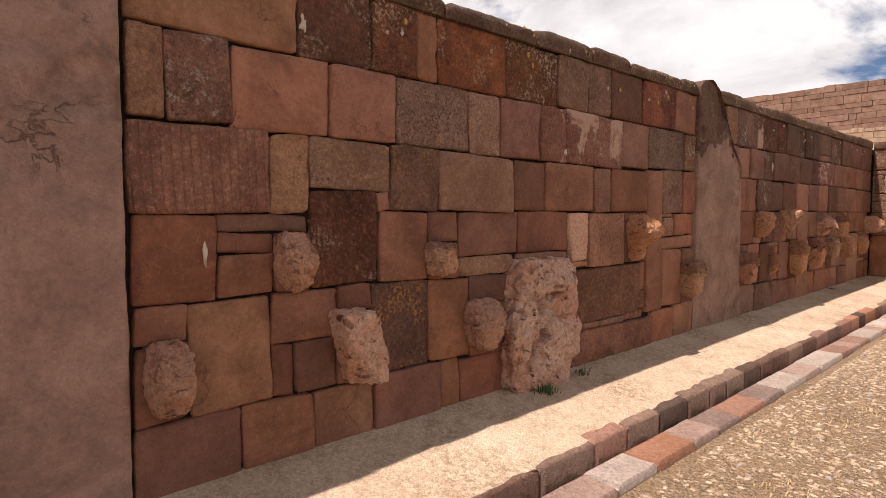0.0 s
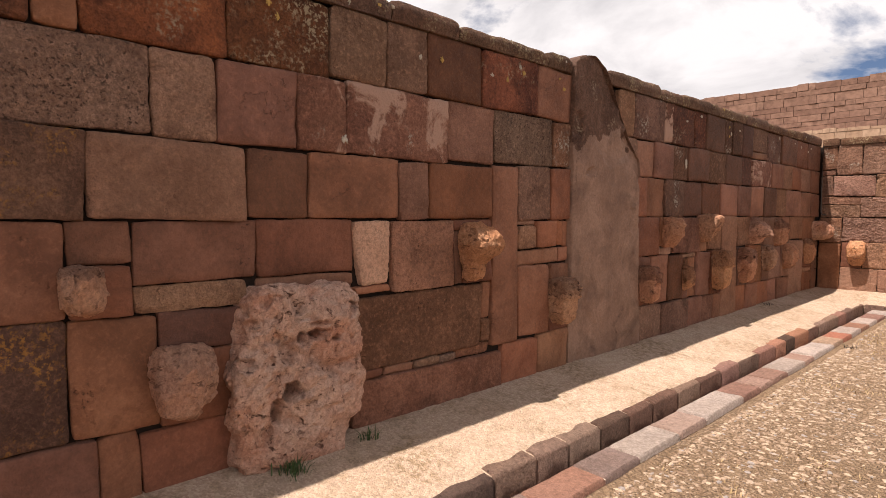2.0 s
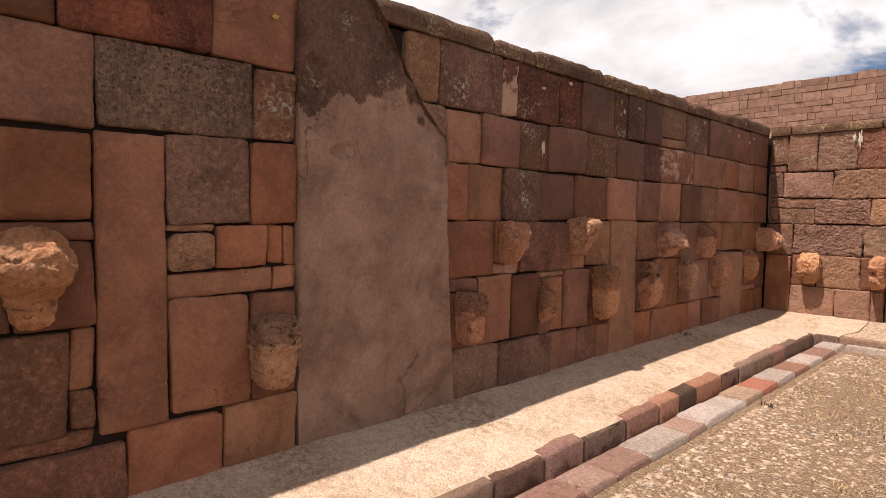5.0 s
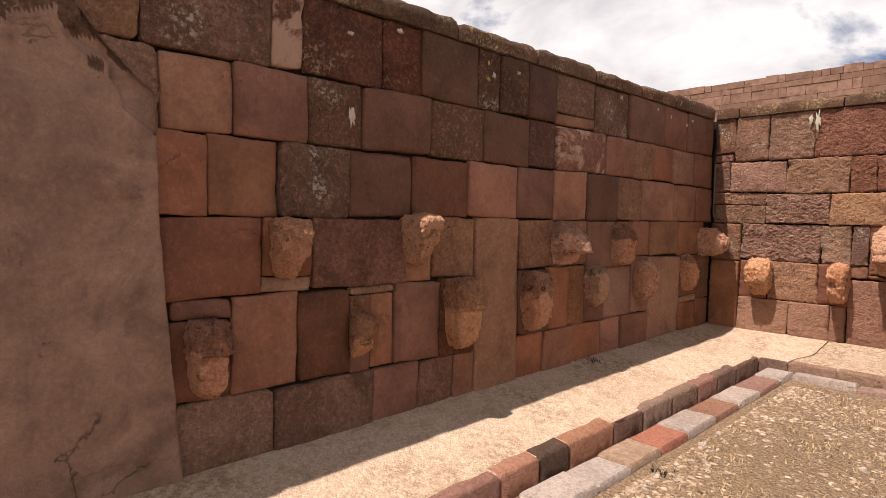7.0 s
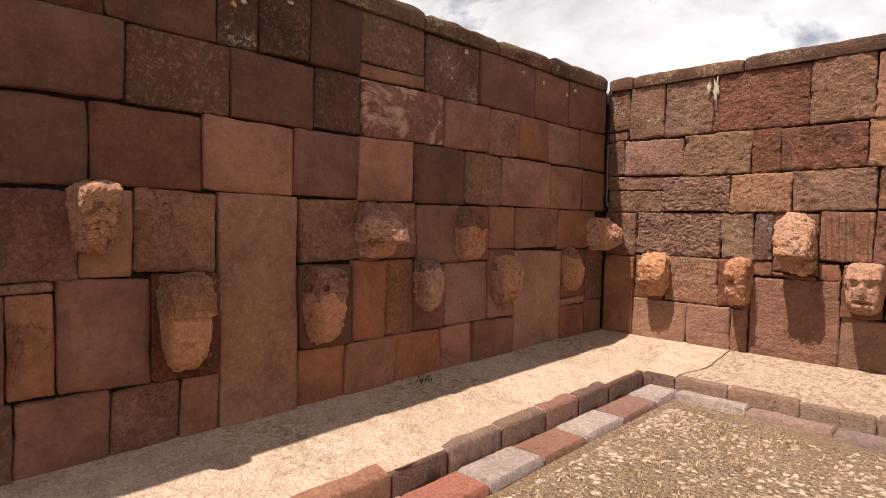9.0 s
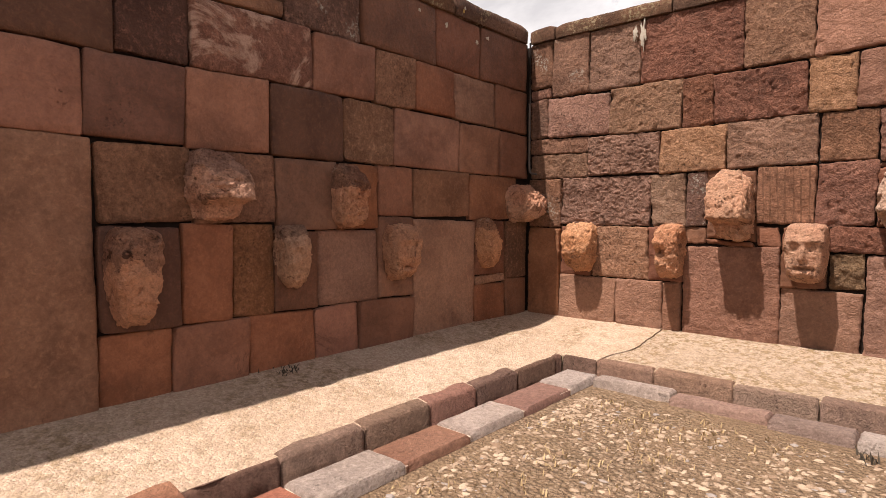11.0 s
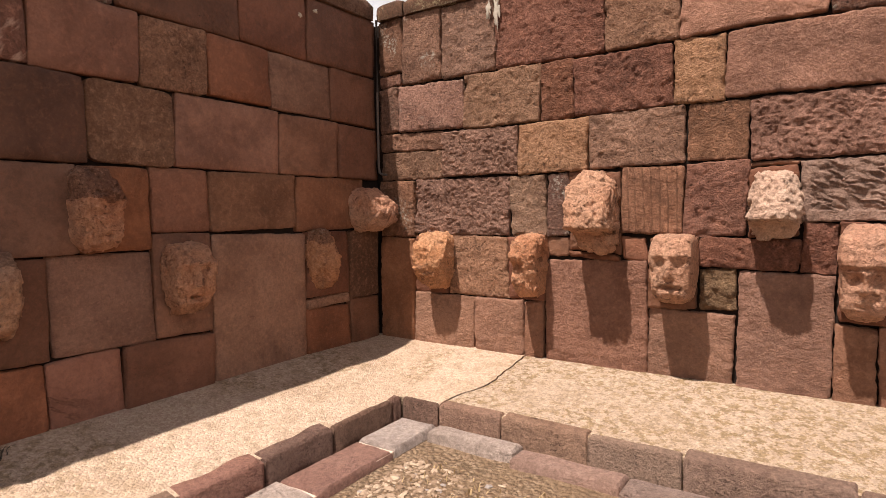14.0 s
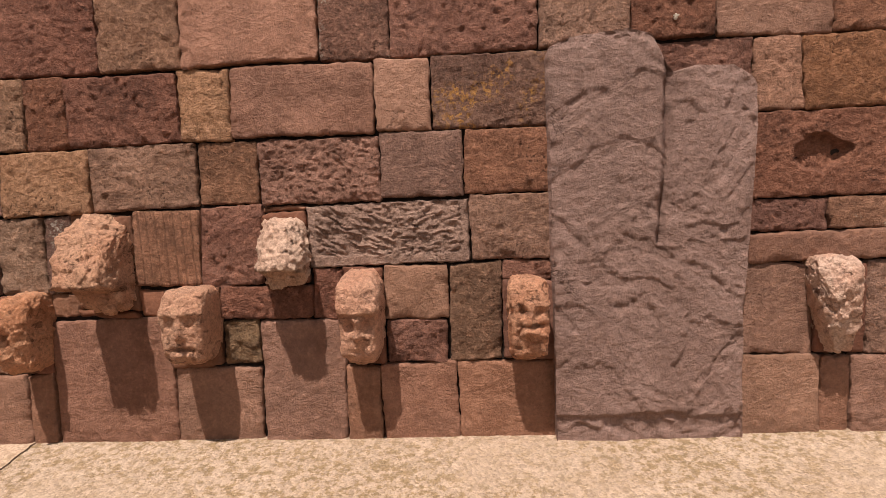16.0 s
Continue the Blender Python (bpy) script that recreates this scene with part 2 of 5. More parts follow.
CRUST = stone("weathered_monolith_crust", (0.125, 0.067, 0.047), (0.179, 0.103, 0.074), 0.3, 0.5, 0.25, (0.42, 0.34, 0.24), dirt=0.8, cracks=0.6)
CAP = stone("lichened_coping", (0.123, 0.066, 0.043), (0.193, 0.111, 0.072), 0.4, 0.7, 0.55, (0.42, 0.33, 0.19), dirt=0.6)
HEAD = stone("orange_weathered_tuff", (0.58, 0.285, 0.168), (0.52, 0.305, 0.200), 0.30, 0.6, 0.12, (0.16, 0.08, 0.05), patch=(0.21, 0.105, 0.068), patch_lo=0.62, dirt=0.3, vugs=0.7)
HEAD_BAND = stone("dark_rough_tuff", (0.33, 0.160, 0.100), (0.44, 0.255, 0.172), 0.5, 0.8, 0.28, (0.66, 0.46, 0.34), dirt=0.7, vugs=1.0)
HEAD_PALE = stone("pale_weathered_tuff", (0.522, 0.315, 0.225), (0.468, 0.324, 0.248), 0.2, 0.35, dirt=0.25, vugs=0.6)
TRAVERTINE = stone("eroded_travertine", (0.561, 0.315, 0.225), (0.527, 0.387, 0.315), 0.2, 0.34, dirt=0.25, vugs=1.0)
KERB = [stone("kerb_dark", (0.104, 0.065, 0.050), (0.110, 0.071, 0.055), 0.3, 0.5, dirt=0.6), stone("kerb_tan", (0.439, 0.313, 0.228), (0.427, 0.313, 0.234), 0.3, 0.5, dirt=0.5),
        stone("kerb_brown", (0.168, 0.098, 0.073), (0.175, 0.106, 0.079), 0.3, 0.5, dirt=0.6), stone("kerb_red", (0.403, 0.153, 0.098), (0.366, 0.147, 0.097), 0.2, 0.4, dirt=0.4),
        stone("kerb_pink_grey", (0.45, 0.375, 0.335), (0.43, 0.365, 0.330), 0.3, 0.5, dirt=0.4), stone("kerb_rust", (0.262, 0.139, 0.105), (0.250, 0.142, 0.108), 0.2, 0.4, dirt=0.5),
        # kerb_brown again, lightened in colour for blocks that lie in the sun
        stone("kerb_sunlit_brown", (0.261, 0.165, 0.122), (0.254, 0.168, 0.125), 0.3, 0.5, dirt=0.6),
        stone("kerb_salmon", (0.342, 0.176, 0.123), (0.316, 0.172, 0.124), 0.2, 0.4, dirt=0.4), stone("kerb_mauve", (0.342, 0.227, 0.182), (0.323, 0.224, 0.185), 0.25, 0.4, dirt=0.4),
        stone("kerb_slate", (0.262, 0.183, 0.156), (0.250, 0.183, 0.160), 0.3, 0.5, dirt=0.5)]


def mortar_mat():
    # earth mortar, coloured near black to stand in for shade deep in the joints
    k = Nodes("shade_dark_mortar", 0.97)
    n = k.noise(30, 6)
    return k.finish(k.mix(n, (0.012, 0.008, 0.006), (0.032, 0.020, 0.015)), n, 0.6, 0.02)


def ledge_mat(name="sandy_plaster_ledge", wear=0.0):
    k = Nodes(name, 0.95)
    big, mid, fine = k.noise(1.1, 6, 0.6, 0.4), k.noise(9.0, 8, 0.7, 0.4), k.noise(130.0, 3, 0.6)
    col = k.mix(k.ramp(big, 0.35, 0.65), (0.53, 0.378, 0.268), (0.60, 0.452, 0.335))
    col = k.mix(k.math("MULTIPLY", k.ramp(mid, 0.50, 0.64), 0.5), col, (0.35, 0.245, 0.15))
    if wear:
        col = k.mix(wear * 0.5, col, (0.33, 0.250, 0.180))
    worn = k.math("MULTIPLY", k.ramp(k.noise(1.7, 4), 0.44 - 0.2 * wear, 0.62 - 0.15 * wear), k.ramp(k.noise(24.0, 7, 0.75), 0.47, 0.56))
    col = k.mix(k.math("MULTIPLY", worn, 0.65 + 0.3 * wear), col, (0.25, 0.165, 0.08))
    grit = k.n.new("ShaderNodeSeparateColor")
    k.l.new(k.cells(85.0, "Color"), grit.inputs[0])
    col = k.mix(0.22, col, grit.outputs[0], "OVERLAY")
    col = k.mix(k.ramp(fine, 0.25, 0.75), k.mix(0.30, col, (0.1, 0.065, 0.04)), col)
    h = k.math("ADD", k.math("ADD", fine, k.math("MULTIPLY", mid, 0.8)), k.math("MULTIPLY", k.cells(85.0), -0.6))
    return k.finish(col, h, 0.8, 0.012)


def gravel_mat():
    k = Nodes("gravel_and_dry_grass", 0.97)
    stones = k.cells(48.0, "Color")
    hue = k.n.new("ShaderNodeSeparateColor")
    k.l.new(stones, hue.inputs[0])
    c = k.mix(hue.outputs[0], (0.30, 0.185, 0.112), (0.52, 0.375, 0.255))
    d = k.cells(48.0)
    c = k.mix(k.ramp(d, 0.35, 0.75), c, (0.17, 0.112, 0.066))
    soil = k.ramp(k.noise(1.5, 8, 0.70, 0.5), 0.34, 0.54)
    straw = k.noise(60.0, 5, 0.7, 1.5)
    c = k.mix(k.math("MULTIPLY", soil, 0.8), c, k.mix(k.ramp(straw, 0.35, 0.65), (0.225, 0.135, 0.078), (0.42, 0.285, 0.170)))
    c = k.mix(k.math("MULTIPLY", k.ramp(k.noise(0.55, 5), 0.5, 0.7), 0.3), c, (0.20, 0.125, 0.07))
    h = k.math("ADD", k.math("MULTIPLY", d, -1.0), k.math("MULTIPLY", straw, 0.8))
    return k.finish(c, h, 1.0, 0.03)


def pebble_mat():
    k = Nodes("gravel_chips", 0.9)
    g = k.n.new("ShaderNodeNewGeometry")
    v = g.outputs["Random Per Island"]
    c = k.mix(v, (0.25, 0.160, 0.103), (0.52, 0.39, 0.275))
    c = k.mix(k.ramp(k.math("FRACT", k.math("MULTIPLY", v, 17.0)), 0.91, 0.95), c, (0.32, 0.27, 0.24))
    n = k.noise(90, 4)
    c = k.mix(k.ramp(n, 0.3, 0.7), k.mix(0.3, c, (0.08, 0.06, 0.04)), c)
    return k.finish(c, n, 0.4, 0.004)


def plain(name, col, col2, scale=12.0, rough=0.9):
    k = Nodes(name, rough)
    n = k.noise(scale, 6, 0.6)
    return k.finish(k.mix(n, col, col2), n, 0.4, 0.01)


MORTAR, LEDGE, GRAVEL, PEBBLE = mortar_mat(), ledge_mat(), gravel_mat(), pebble_mat()
LEDGE_WORN = ledge_mat("worn_plaster_ledge", 0.7)
FAR = stone("distant_pink_masonry", (0.28, 0.165, 0.125), (0.37, 0.235, 0.18), 0.3, 0.5)
FAR_TAN = stone("distant_tan_masonry", (0.36, 0.255, 0.175), (0.44, 0.32, 0.235), 0.3, 0.5)
GRASSLAND = plain("dry_grassland", (0.17, 0.125, 0.065), (0.30, 0.23, 0.13), 3.0)
LEAF = plain("green_weed", (0.045, 0.075, 0.025), (0.09, 0.13, 0.045), 30.0, 0.7)
TWIG = plain("dry_dark_twigs", (0.035, 0.028, 0.022), (0.08, 0.06, 0.04), 40.0)
PALE_MORTAR = plain("pale_lime_mortar", (0.55, 0.42, 0.32), (0.68, 0.55, 0.44), 40.0)
STRAW = plain("dry_straw", (0.34, 0.23, 0.11), (0.50, 0.36, 0.20), 20.0)


# ---- helpers of this scene ----
def mesh_object(name, verts, faces, material, parent=None, label="", smooth=True):
    me = bpy.data.meshes.new(name)
    me.from_pydata([tuple(v) for v in verts], [], faces)
    me.materials.append(material)
    if smooth:
        me.polygons.foreach_set("use_smooth", [True] * len(me.polygons))
        me.set_sharp_from_angle(angle=radians(48))
    me.update()
    ob = new(name, me)
    if parent is not None:
        ob.parent = parent
    if label:
        tagged(ob, label)
    return ob


def box(name, lo, hi, material, parent=None):
    (a, b, c), (d, e, f) = lo, hi
    v = [(a, b, c), (d, b, c), (d, e, c), (a, e, c), (a, b, f), (d, b, f), (d, e, f), (a, e, f)]
    q = [(0, 3, 2, 1), (4, 5, 6, 7), (0, 1, 5, 4), (1, 2, 6, 5), (2, 3, 7, 6), (3, 0, 4, 7)]
    return mesh_object(name, v, q, material, parent, smooth=False)


def base_z(y):
    """The ledge's height at the foot of the long wall; it falls slightly away from the corner."""
    return 0.246 + 0.0157 * min(0.0, max(-14.0, y) + 0.7)


def ledge_z(x, y):
    """The ledge falls from the walls to its edge."""
    away = max(0.0, min(x, -y))
    return base_z(y if x < 0.83 else max(y, -0.76)) - 0.15 * away + 0.004 * noise.noise((x * 2.5, y * 2.5, 3.0))


def on_long(s, d, z):
    return (d, s, z)


def on_end(s, d, z):
    return (s, -d, z)


def wobble(s, z, seed, f):
    return noise.noise((s * f, z * f, seed))


ROUGH = {"v": 0.004, "a": 0.005, "u": 0.005, "C": 0.003, "W": 0.008, "k": 0.004, "L": 0.009, "p": 0.004, "t": 0.005, "o": 0.006, "y": 0.005, "e": 0.006, "l": 0.005, "s": 0.003}
count = [0]


def hewn(s, z, seed, across, up, slope, step):
    """Facets left by a hammer: small cells, each tilted and set back by chance."""
    p = Vector((s / across, z / up, seed))
    centre = noise.voronoi(p)[1][0]
    tilt = noise.cell_vector(centre * 19.0 + Vector((0.5, 0.3, 0.7)))
    away = p - centre
    return slope * ((tilt.x - 0.5) * away.x * across + (tilt.y - 0.5) * away.y * up) * 2 + step * (tilt.z - 0.5)


def block(to_world, s0, s1, z0, z1, material, rough=0.002, proud=0.0, radius=0.02, back=0.09, edges=None, tops=None, cell=0.045, swell=0.004, parent=None, name="stone", carve=None, joint=0.0035, ragged=0.003, grit=0.0, facet=0.0, chips=0.012, tint=1.0, crust=None):
    """One wall stone: a rounded face with an uneven outline, a pillowed edge and a hidden back.
    edges(z) may give the left and right ends at that height, tops(s) the height at that place."""
    count[0] += 1
    seed = count[0] * 1.37
    s0, s1, z0, z1 = s0 + joint, s1 - joint, z0 + joint, z1 - joint
    nu, nv = max(4, min(150, round((s1 - s0) / cell))), max(4, min(220, round((z1 - z0) / cell)))
    inset = 0.007

    def ladder(n, size):
        inner = [inset / size + (1 - 2 * inset / size) * i / n for i in range(n + 1)]
        return [0.0, 0.0] + inner + [1.0, 1.0]

    us, vs = ladder(nu, s1 - s0), ladder(nv, z1 - z0)
    rnd = random.Random(count[0])
    lean_s, lean_z = rnd.uniform(-0.012, 0.012), rnd.uniform(-0.012, 0.012)
    r = min(radius * rnd.uniform(0.6, 1.5), 0.4 * (s1 - s0), 0.4 * (z1 - z0))
    skew = [rnd.uniform(-0.008, 0.008) for _ in range(4)]
    proud += rnd.uniform(-0.010, 0.012)
    verts, faces = [], []
    for j, v in enumerate(vs):
        z = z0 + v * (z1 - z0)
        left, right = edges(z) if edges else (s0, s1)
        for i, u in enumerate(us):
            s = left + u * (right - left)
            if tops:
                head = tops(s)
                z = z0 + v * (head - z0)
            else:
                head = z1
            z1_ = head
            zc, sc, hw, hh = (z0 + z1_) / 2, (left + right) / 2, (right - left) / 2, (z1_ - z0) / 2
            dx, dz = s - sc, z - zc
            ex, ez = abs(dx) - (hw - r), abs(dz) - (hh - r)
            if ex > 0 and ez > 0 and math.hypot(ex, ez) > r:
                k = r / math.hypot(ex, ez)
                dx, dz = math.copysign(hw - r + ex * k, dx), math.copysign(hh - r + ez * k, dz)
            s_, z_ = sc + dx, zc + dz
            s_ += skew[0] * (v - 0.5) * 2 + 0.006 * wobble(0, z_, seed, 5) + ragged * wobble(s_, z_, seed, 30)
            z_ += skew[1] * (u - 0.5) * 2 + 0.006 * wobble(s_, 0, seed + 9, 5) + ragged * wobble(s_, z_, seed + 5, 30)
            outer = i in (0, len(us) - 1) or j in (0, len(vs) - 1)
            rim = i in (1, len(us) - 2) or j in (1, len(vs) - 2)
            if outer:
                d = -back
            else:
                near = max(0.0, min(hw - abs(s - sc), hh - abs(z - zc)))
                d = proud + lean_s * dx + lean_z * dz - swell * math.exp(-near / 0.022) - (0.006 if rim else 0.0)
                d += 0.005 * wobble(s_, z_, seed, 4)
                d += rough * (wobble(s_, z_, seed, 13) + 0.8 * wobble(s_, z_, seed, 29) + 0.5 * wobble(s_ * 0.7, z_, seed, 55))
                if chips:
                    d -= chips * 2.6 * max(0.0, wobble(s_, z_, seed + 40, 11) - 0.22) * math.exp(-near / 0.028)
                if grit:
                    d -= grit * 0.8 * max(0.0, wobble(s_, z_, seed + 17, 46) - 0.05)
                if facet and not rim:
                    d += hewn(s_ + 0.010 * wobble(s_, z_, seed, 30), z_ + 0.010 * wobble(s_, z_, seed + 8, 30), seed, 0.038, 0.028, 0.30 * facet, 0.002 * facet)
                if carve and not rim:
                    d += carve(s_, z_)
            verts.append(to_world(s_, d, z_))
    n = len(us)
    for j in range(len(vs) - 1):
        for i in range(n - 1):
            a = j * n + i
            faces.append((a, a + 1, a + n + 1, a + n))
    ob = mesh_object(name, verts, faces, material, parent)
    ob.color = (tint, tint, tint, 1)
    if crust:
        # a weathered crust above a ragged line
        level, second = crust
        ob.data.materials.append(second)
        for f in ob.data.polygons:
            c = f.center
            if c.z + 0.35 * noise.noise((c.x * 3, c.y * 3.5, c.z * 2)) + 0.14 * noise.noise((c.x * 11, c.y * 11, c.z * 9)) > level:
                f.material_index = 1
    return ob


def boulder(name, to_world, s0, s1, z0, z1, depth, material, outline, shape=5.0, rough=0.010, lean=0.0, turn=0.0, marks=(), parent=None, cuts=44, tail=0.06, holes=0.0, facets=0, cavities=(), crown=None, calm=None):
    """A weathered stone that stands out from a wall. outline: rows of (height, width, depth), the height from -1 at its foot to 1 at its head.
    marks: (across, up, reach across, reach up, metres) raise or sink its front; turn twists the front sideways; calm: above and below these heights it is rougher."""
    count[0] += 1
    seed = count[0] * 2.11
    bm = bmesh.new()
    bmesh.ops.create_cube(bm, size=2.0)
    bmesh.ops.subdivide_edges(bm, edges=bm.edges[:], cuts=cuts, use_grid_fill=True)
    hw, hh, hd = (s1 - s0) / 2, (z1 - z0) / 2, (depth + tail) / 2
    rows_b, rows_w, rows_d = zip(*outline)
    rnd = random.Random(count[0] * 7)
    planes = []
    for _ in range(facets):
        n = Vector((rnd.uniform(-1, 1), rnd.uniform(0.0, 1.0), rnd.uniform(-0.8, 1))).normalized()
        planes.append((n, rnd.uniform(0.92, 1.10)))
    for vert in bm.verts:
        p = vert.co.copy()
        p /= (abs(p.x) ** shape + abs(p.y) ** shape + abs(p.z) ** shape) ** (1 / shape)
        for n, c in planes:
            over = p.dot(n) - c
            if over > 0:
                p -= n * over
        a, d, b = p.x, p.y, p.z
        wide, deep = float(np.interp(b, rows_b, rows_w)), float(np.interp(b, rows_b, rows_d))
        s, z, o = a * hw * wide, b * hh, -tail + (d + 1) * hd * deep
        front = max(0.0, d) ** 0.7
        o += turn * a * hw * front
        for ma, mb, ra, rb, amount in marks:
            o += front * 1.5 * amount * math.exp(-((a - ma) / ra) ** 2 - ((b - mb) / rb) ** 2)
        w = Vector((s * 9, z * 9, o * 9 + seed))
        ridge = 0.5 - abs(noise.noise(w * 1.6 + Vector((2, 7, 4))))
        lump = noise.noise(w * 0.6) * 0.7 + ridge * 0.8 - 0.3
        harsh = 1.0 if calm is None or not calm[0] < b < calm[1] else 0.35
        lump += harsh * (0.55 * (0.30 - abs(noise.noise(w * 2.6))) + 0.40 * (0.30 - abs(noise.noise(w * 5.2 + Vector((1, 2, 3))))) + 0.25 * noise.noise(w * 9.0))
        lump -= harsh * 1.5 * max(0.0, noise.noise(w * 3.4 + Vector((5, 1, 2))) - 0.34)
        chip = w * 1.9 + 0.35 * noise.noise_vector(w * 2.5)
        centre = noise.voronoi(chip)[1][0]
        tilt = noise.cell_vector(centre * 17.0 + Vector((0.4, 0.6, 0.2))) - Vector((0.5, 0.5, 0.5))
        lump += harsh * (2.0 * tilt.dot(chip - centre) + 0.5 * tilt.x)
        if holes:
            lump += 1.7 * noise.noise(w * 0.38) + 0.8 * noise.noise(w * 0.9) + 0.7 * noise.noise(w * 1.7) - holes * 5.0 * max(0.0, noise.noise(w * 0.95 + Vector((3, 3, 1))) - 0.28) - 2.2 * holes * max(0.0, noise.noise(w * 2.6) - 0.26)
        out = Vector((p.x, p.z, p.y)).normalized() * (rough * lump)
        jag = 0.045 * noise.noise((math.copysign(3.0, a), b * 2.6, 2.0)) * abs(a) if holes else 0.0
        here_s, here_z = (s0 + s1) / 2 + s + jag + lean * z + out.x, (z0 + z1) / 2 + z + out.y
        dent = 0.0
        for cs, cz, rs, rz, depth_in in cavities:
            reach = math.hypot((here_s - cs) / rs, (here_z - cz) / rz) + 0.5 * noise.noise(w * 3.3)
            dent += 1.7 * depth_in * max(0.0, min(1.0, (1.1 - reach) * 3.0))
        vert.co = to_world(here_s, o + out.z - dent * front, here_z)
    bmesh.ops.recalc_face_normals(bm, faces=bm.faces[:])
    me = bpy.data.meshes.new(name)
    if crown:
        for f in bm.faces:
            c = f.calc_center_median()
            if (c.z - (z0 + z1) / 2) / hh + 0.30 * noise.noise((c.x * 14, c.y * 14, c.z * 14)) > crown[0]:
                f.material_index = 1
    bm.to_mesh(me)
    bm.free()
    me.materials.append(material)
    if crown:
        me.materials.append(crown[1])
    me.polygons.foreach_set("use_smooth", [True] * len(me.polygons))
    ob = new(name, me)
    if parent is not None:
        ob.parent = parent
    return ob


# ---- setting: ground, ledge, walls, distance ----
def sheet(name, xs, ys, height, material, skirt=None):
    verts = [(x, y, height(x, y)) for y in ys for x in xs]
    n = len(xs)
    faces = [(j * n + i, j * n + i + 1, (j + 1) * n + i + 1, (j + 1) * n + i) for j in range(len(ys) - 1) for i in range(n - 1)]
    if skirt:
        ring = [i for i in range(n)] + [j * n + n - 1 for j in range(1, len(ys))] + [(len(ys) - 1) * n + i for i in range(n - 2, -1, -1)] + [j * n for j in range(len(ys) - 2, 0, -1)]
        first = len(verts)
        verts += [(verts[k][0], verts[k][1], verts[k][2] - skirt) for k in ring]
        for k in range(len(ring)):
            m = (k + 1) % len(ring)
            faces.append((ring[m], ring[k], first + k, first + m))
    return mesh_object(name, verts, faces, material)


def span(a, b, step):
    n = max(1, round(abs(b - a) / step))
    return [a + (b - a) * i / n for i in range(n + 1)]


def gravel_z(x, y):
    return base_z(min(y, -0.7)) - 0.195 + 0.010 * noise.noise((x * 1.3, y * 1.3, 0)) + 0.006 * noise.noise((x * 5, y * 5, 4))


ground = tagged(sheet("ground", span(1.10, 6.0, 0.07) + span(6.5, 28.0, 1.5), span(-28.0, -14.0, 1.5) + span(-13.8, -1.0, 0.07), gravel_z, GRAVEL),
                "sunken court floor of tan gravel and dry grass", "ground", kind="structure")


def crack_x(y):
    t = max(0.0, min(1.0, (-y - 0.40) / 0.36))
    return 1.17 - 0.12 * t * t * (3 - 2 * t) + 0.018 * noise.noise((y * 9, 2, 0)) + 0.01 * noise.noise((y * 25, 5, 0))


ledge_long = tagged(sheet("ledge_long", span(-0.08, 0.775, 0.07), span(-28.0, -14.2, 0.6) + span(-14.0, 0.05, 0.09), ledge_z, LEDGE, 0.60),
                    "pale sandy plastered ledge along the foot of the long wall", "ledge", kind="structure")


def corner_ledge(name, start, end, ny=26):
    xs = span(0.0, 1.0, 0.08 if start is None else 0.012)
    ys = span(-0.765, 0.05, 0.035)
    verts = []
    for y in ys:
        a, b = (0.775, crack_x(y) - 0.004) if start is None else (crack_x(y) + 0.004, end)
        verts += [(a + (b - a) * u ** (1.0 if start is None else 2.2), y, 0) for u in xs]
    verts = [(x, y, ledge_z(x, y) - (0.0 if start is None else 0.004)) for x, y, _ in verts]
    n, m = len(xs), len(ys)
    faces = [(j * n + i, j * n + i + 1, (j + 1) * n + i + 1, (j + 1) * n + i) for j in range(m - 1) for i in range(n - 1)]
    rim = [list(range(n)), [j * n + n - 1 for j in range(m)], [j * n for j in range(m)][::-1]]
    for line in rim:
        first = len(verts)
        verts += [(verts[k][0], verts[k][1], verts[k][2] - 0.60) for k in line]
        faces += [(line[k + 1], line[k], first + k, first + k + 1) for k in range(len(line) - 1)]
    return mesh_object(name, verts, faces, LEDGE if start is None else LEDGE_WORN)


tagged(corner_ledge("ledge_corner", None, None), "pale sandy plastered ledge in the corner, ending at a crack", "ledge", kind="structure")
tagged(corner_ledge("ledge_end", 1, 28.0), "pale worn plastered ledge along the end wall with dry grass stains", "ledge", kind="structure")
def channel_floor():
    """The bed of the drain, which turns the corner with the ledge."""
    rows = [(0.6, 1.2, -28.0), (0.6, 1.2, -1.2), (0.6, 28.0, -1.2), (0.6, 28.0, 0.05)]
    v = [(x, y, base_z(y) - 0.48) for a, b, y in rows for x in (a, b)]
    return mesh_object("channel", v, [(0, 1, 3, 2), (4, 5, 7, 6)], KERB[0], smooth=False)


channel = tagged(channel_floor(), "narrow dark drain between ledge and kerb", "drain", kind="structure")

wall_long = tagged(box("wall_long", (-0.60, -14.5, -0.5), (-0.045, 0.6, 2.49), MORTAR), "shaded wall of fitted red-brown sandstone blocks with upright monoliths", "wall", kind="structure")
wall_end = tagged(box("wall_end", (-0.045, 0.045, -0.5), (28.5, 0.60, 2.49), MORTAR), "sunlit wall of fitted red and tan sandstone blocks with carved heads", "wall", kind="structure")
tagged(box("wall_far_side", (28.0, -28.6, -0.5), (28.6, 0.045, 2.5), FAR), "far court wall of red sandstone", "wall", kind="structure")
tagged(box("wall_behind", (-0.6, -28.6, -0.5), (28.0, -28.0, 2.5), FAR), "court wall of red sandstone", "wall", kind="structure")
tagged(box("wall_long_rear", (-0.60, -28.0, -0.5), (-0.045, -14.5, 2.49), FAR), "rear stretch of the long sandstone wall", "wall", kind="structure")


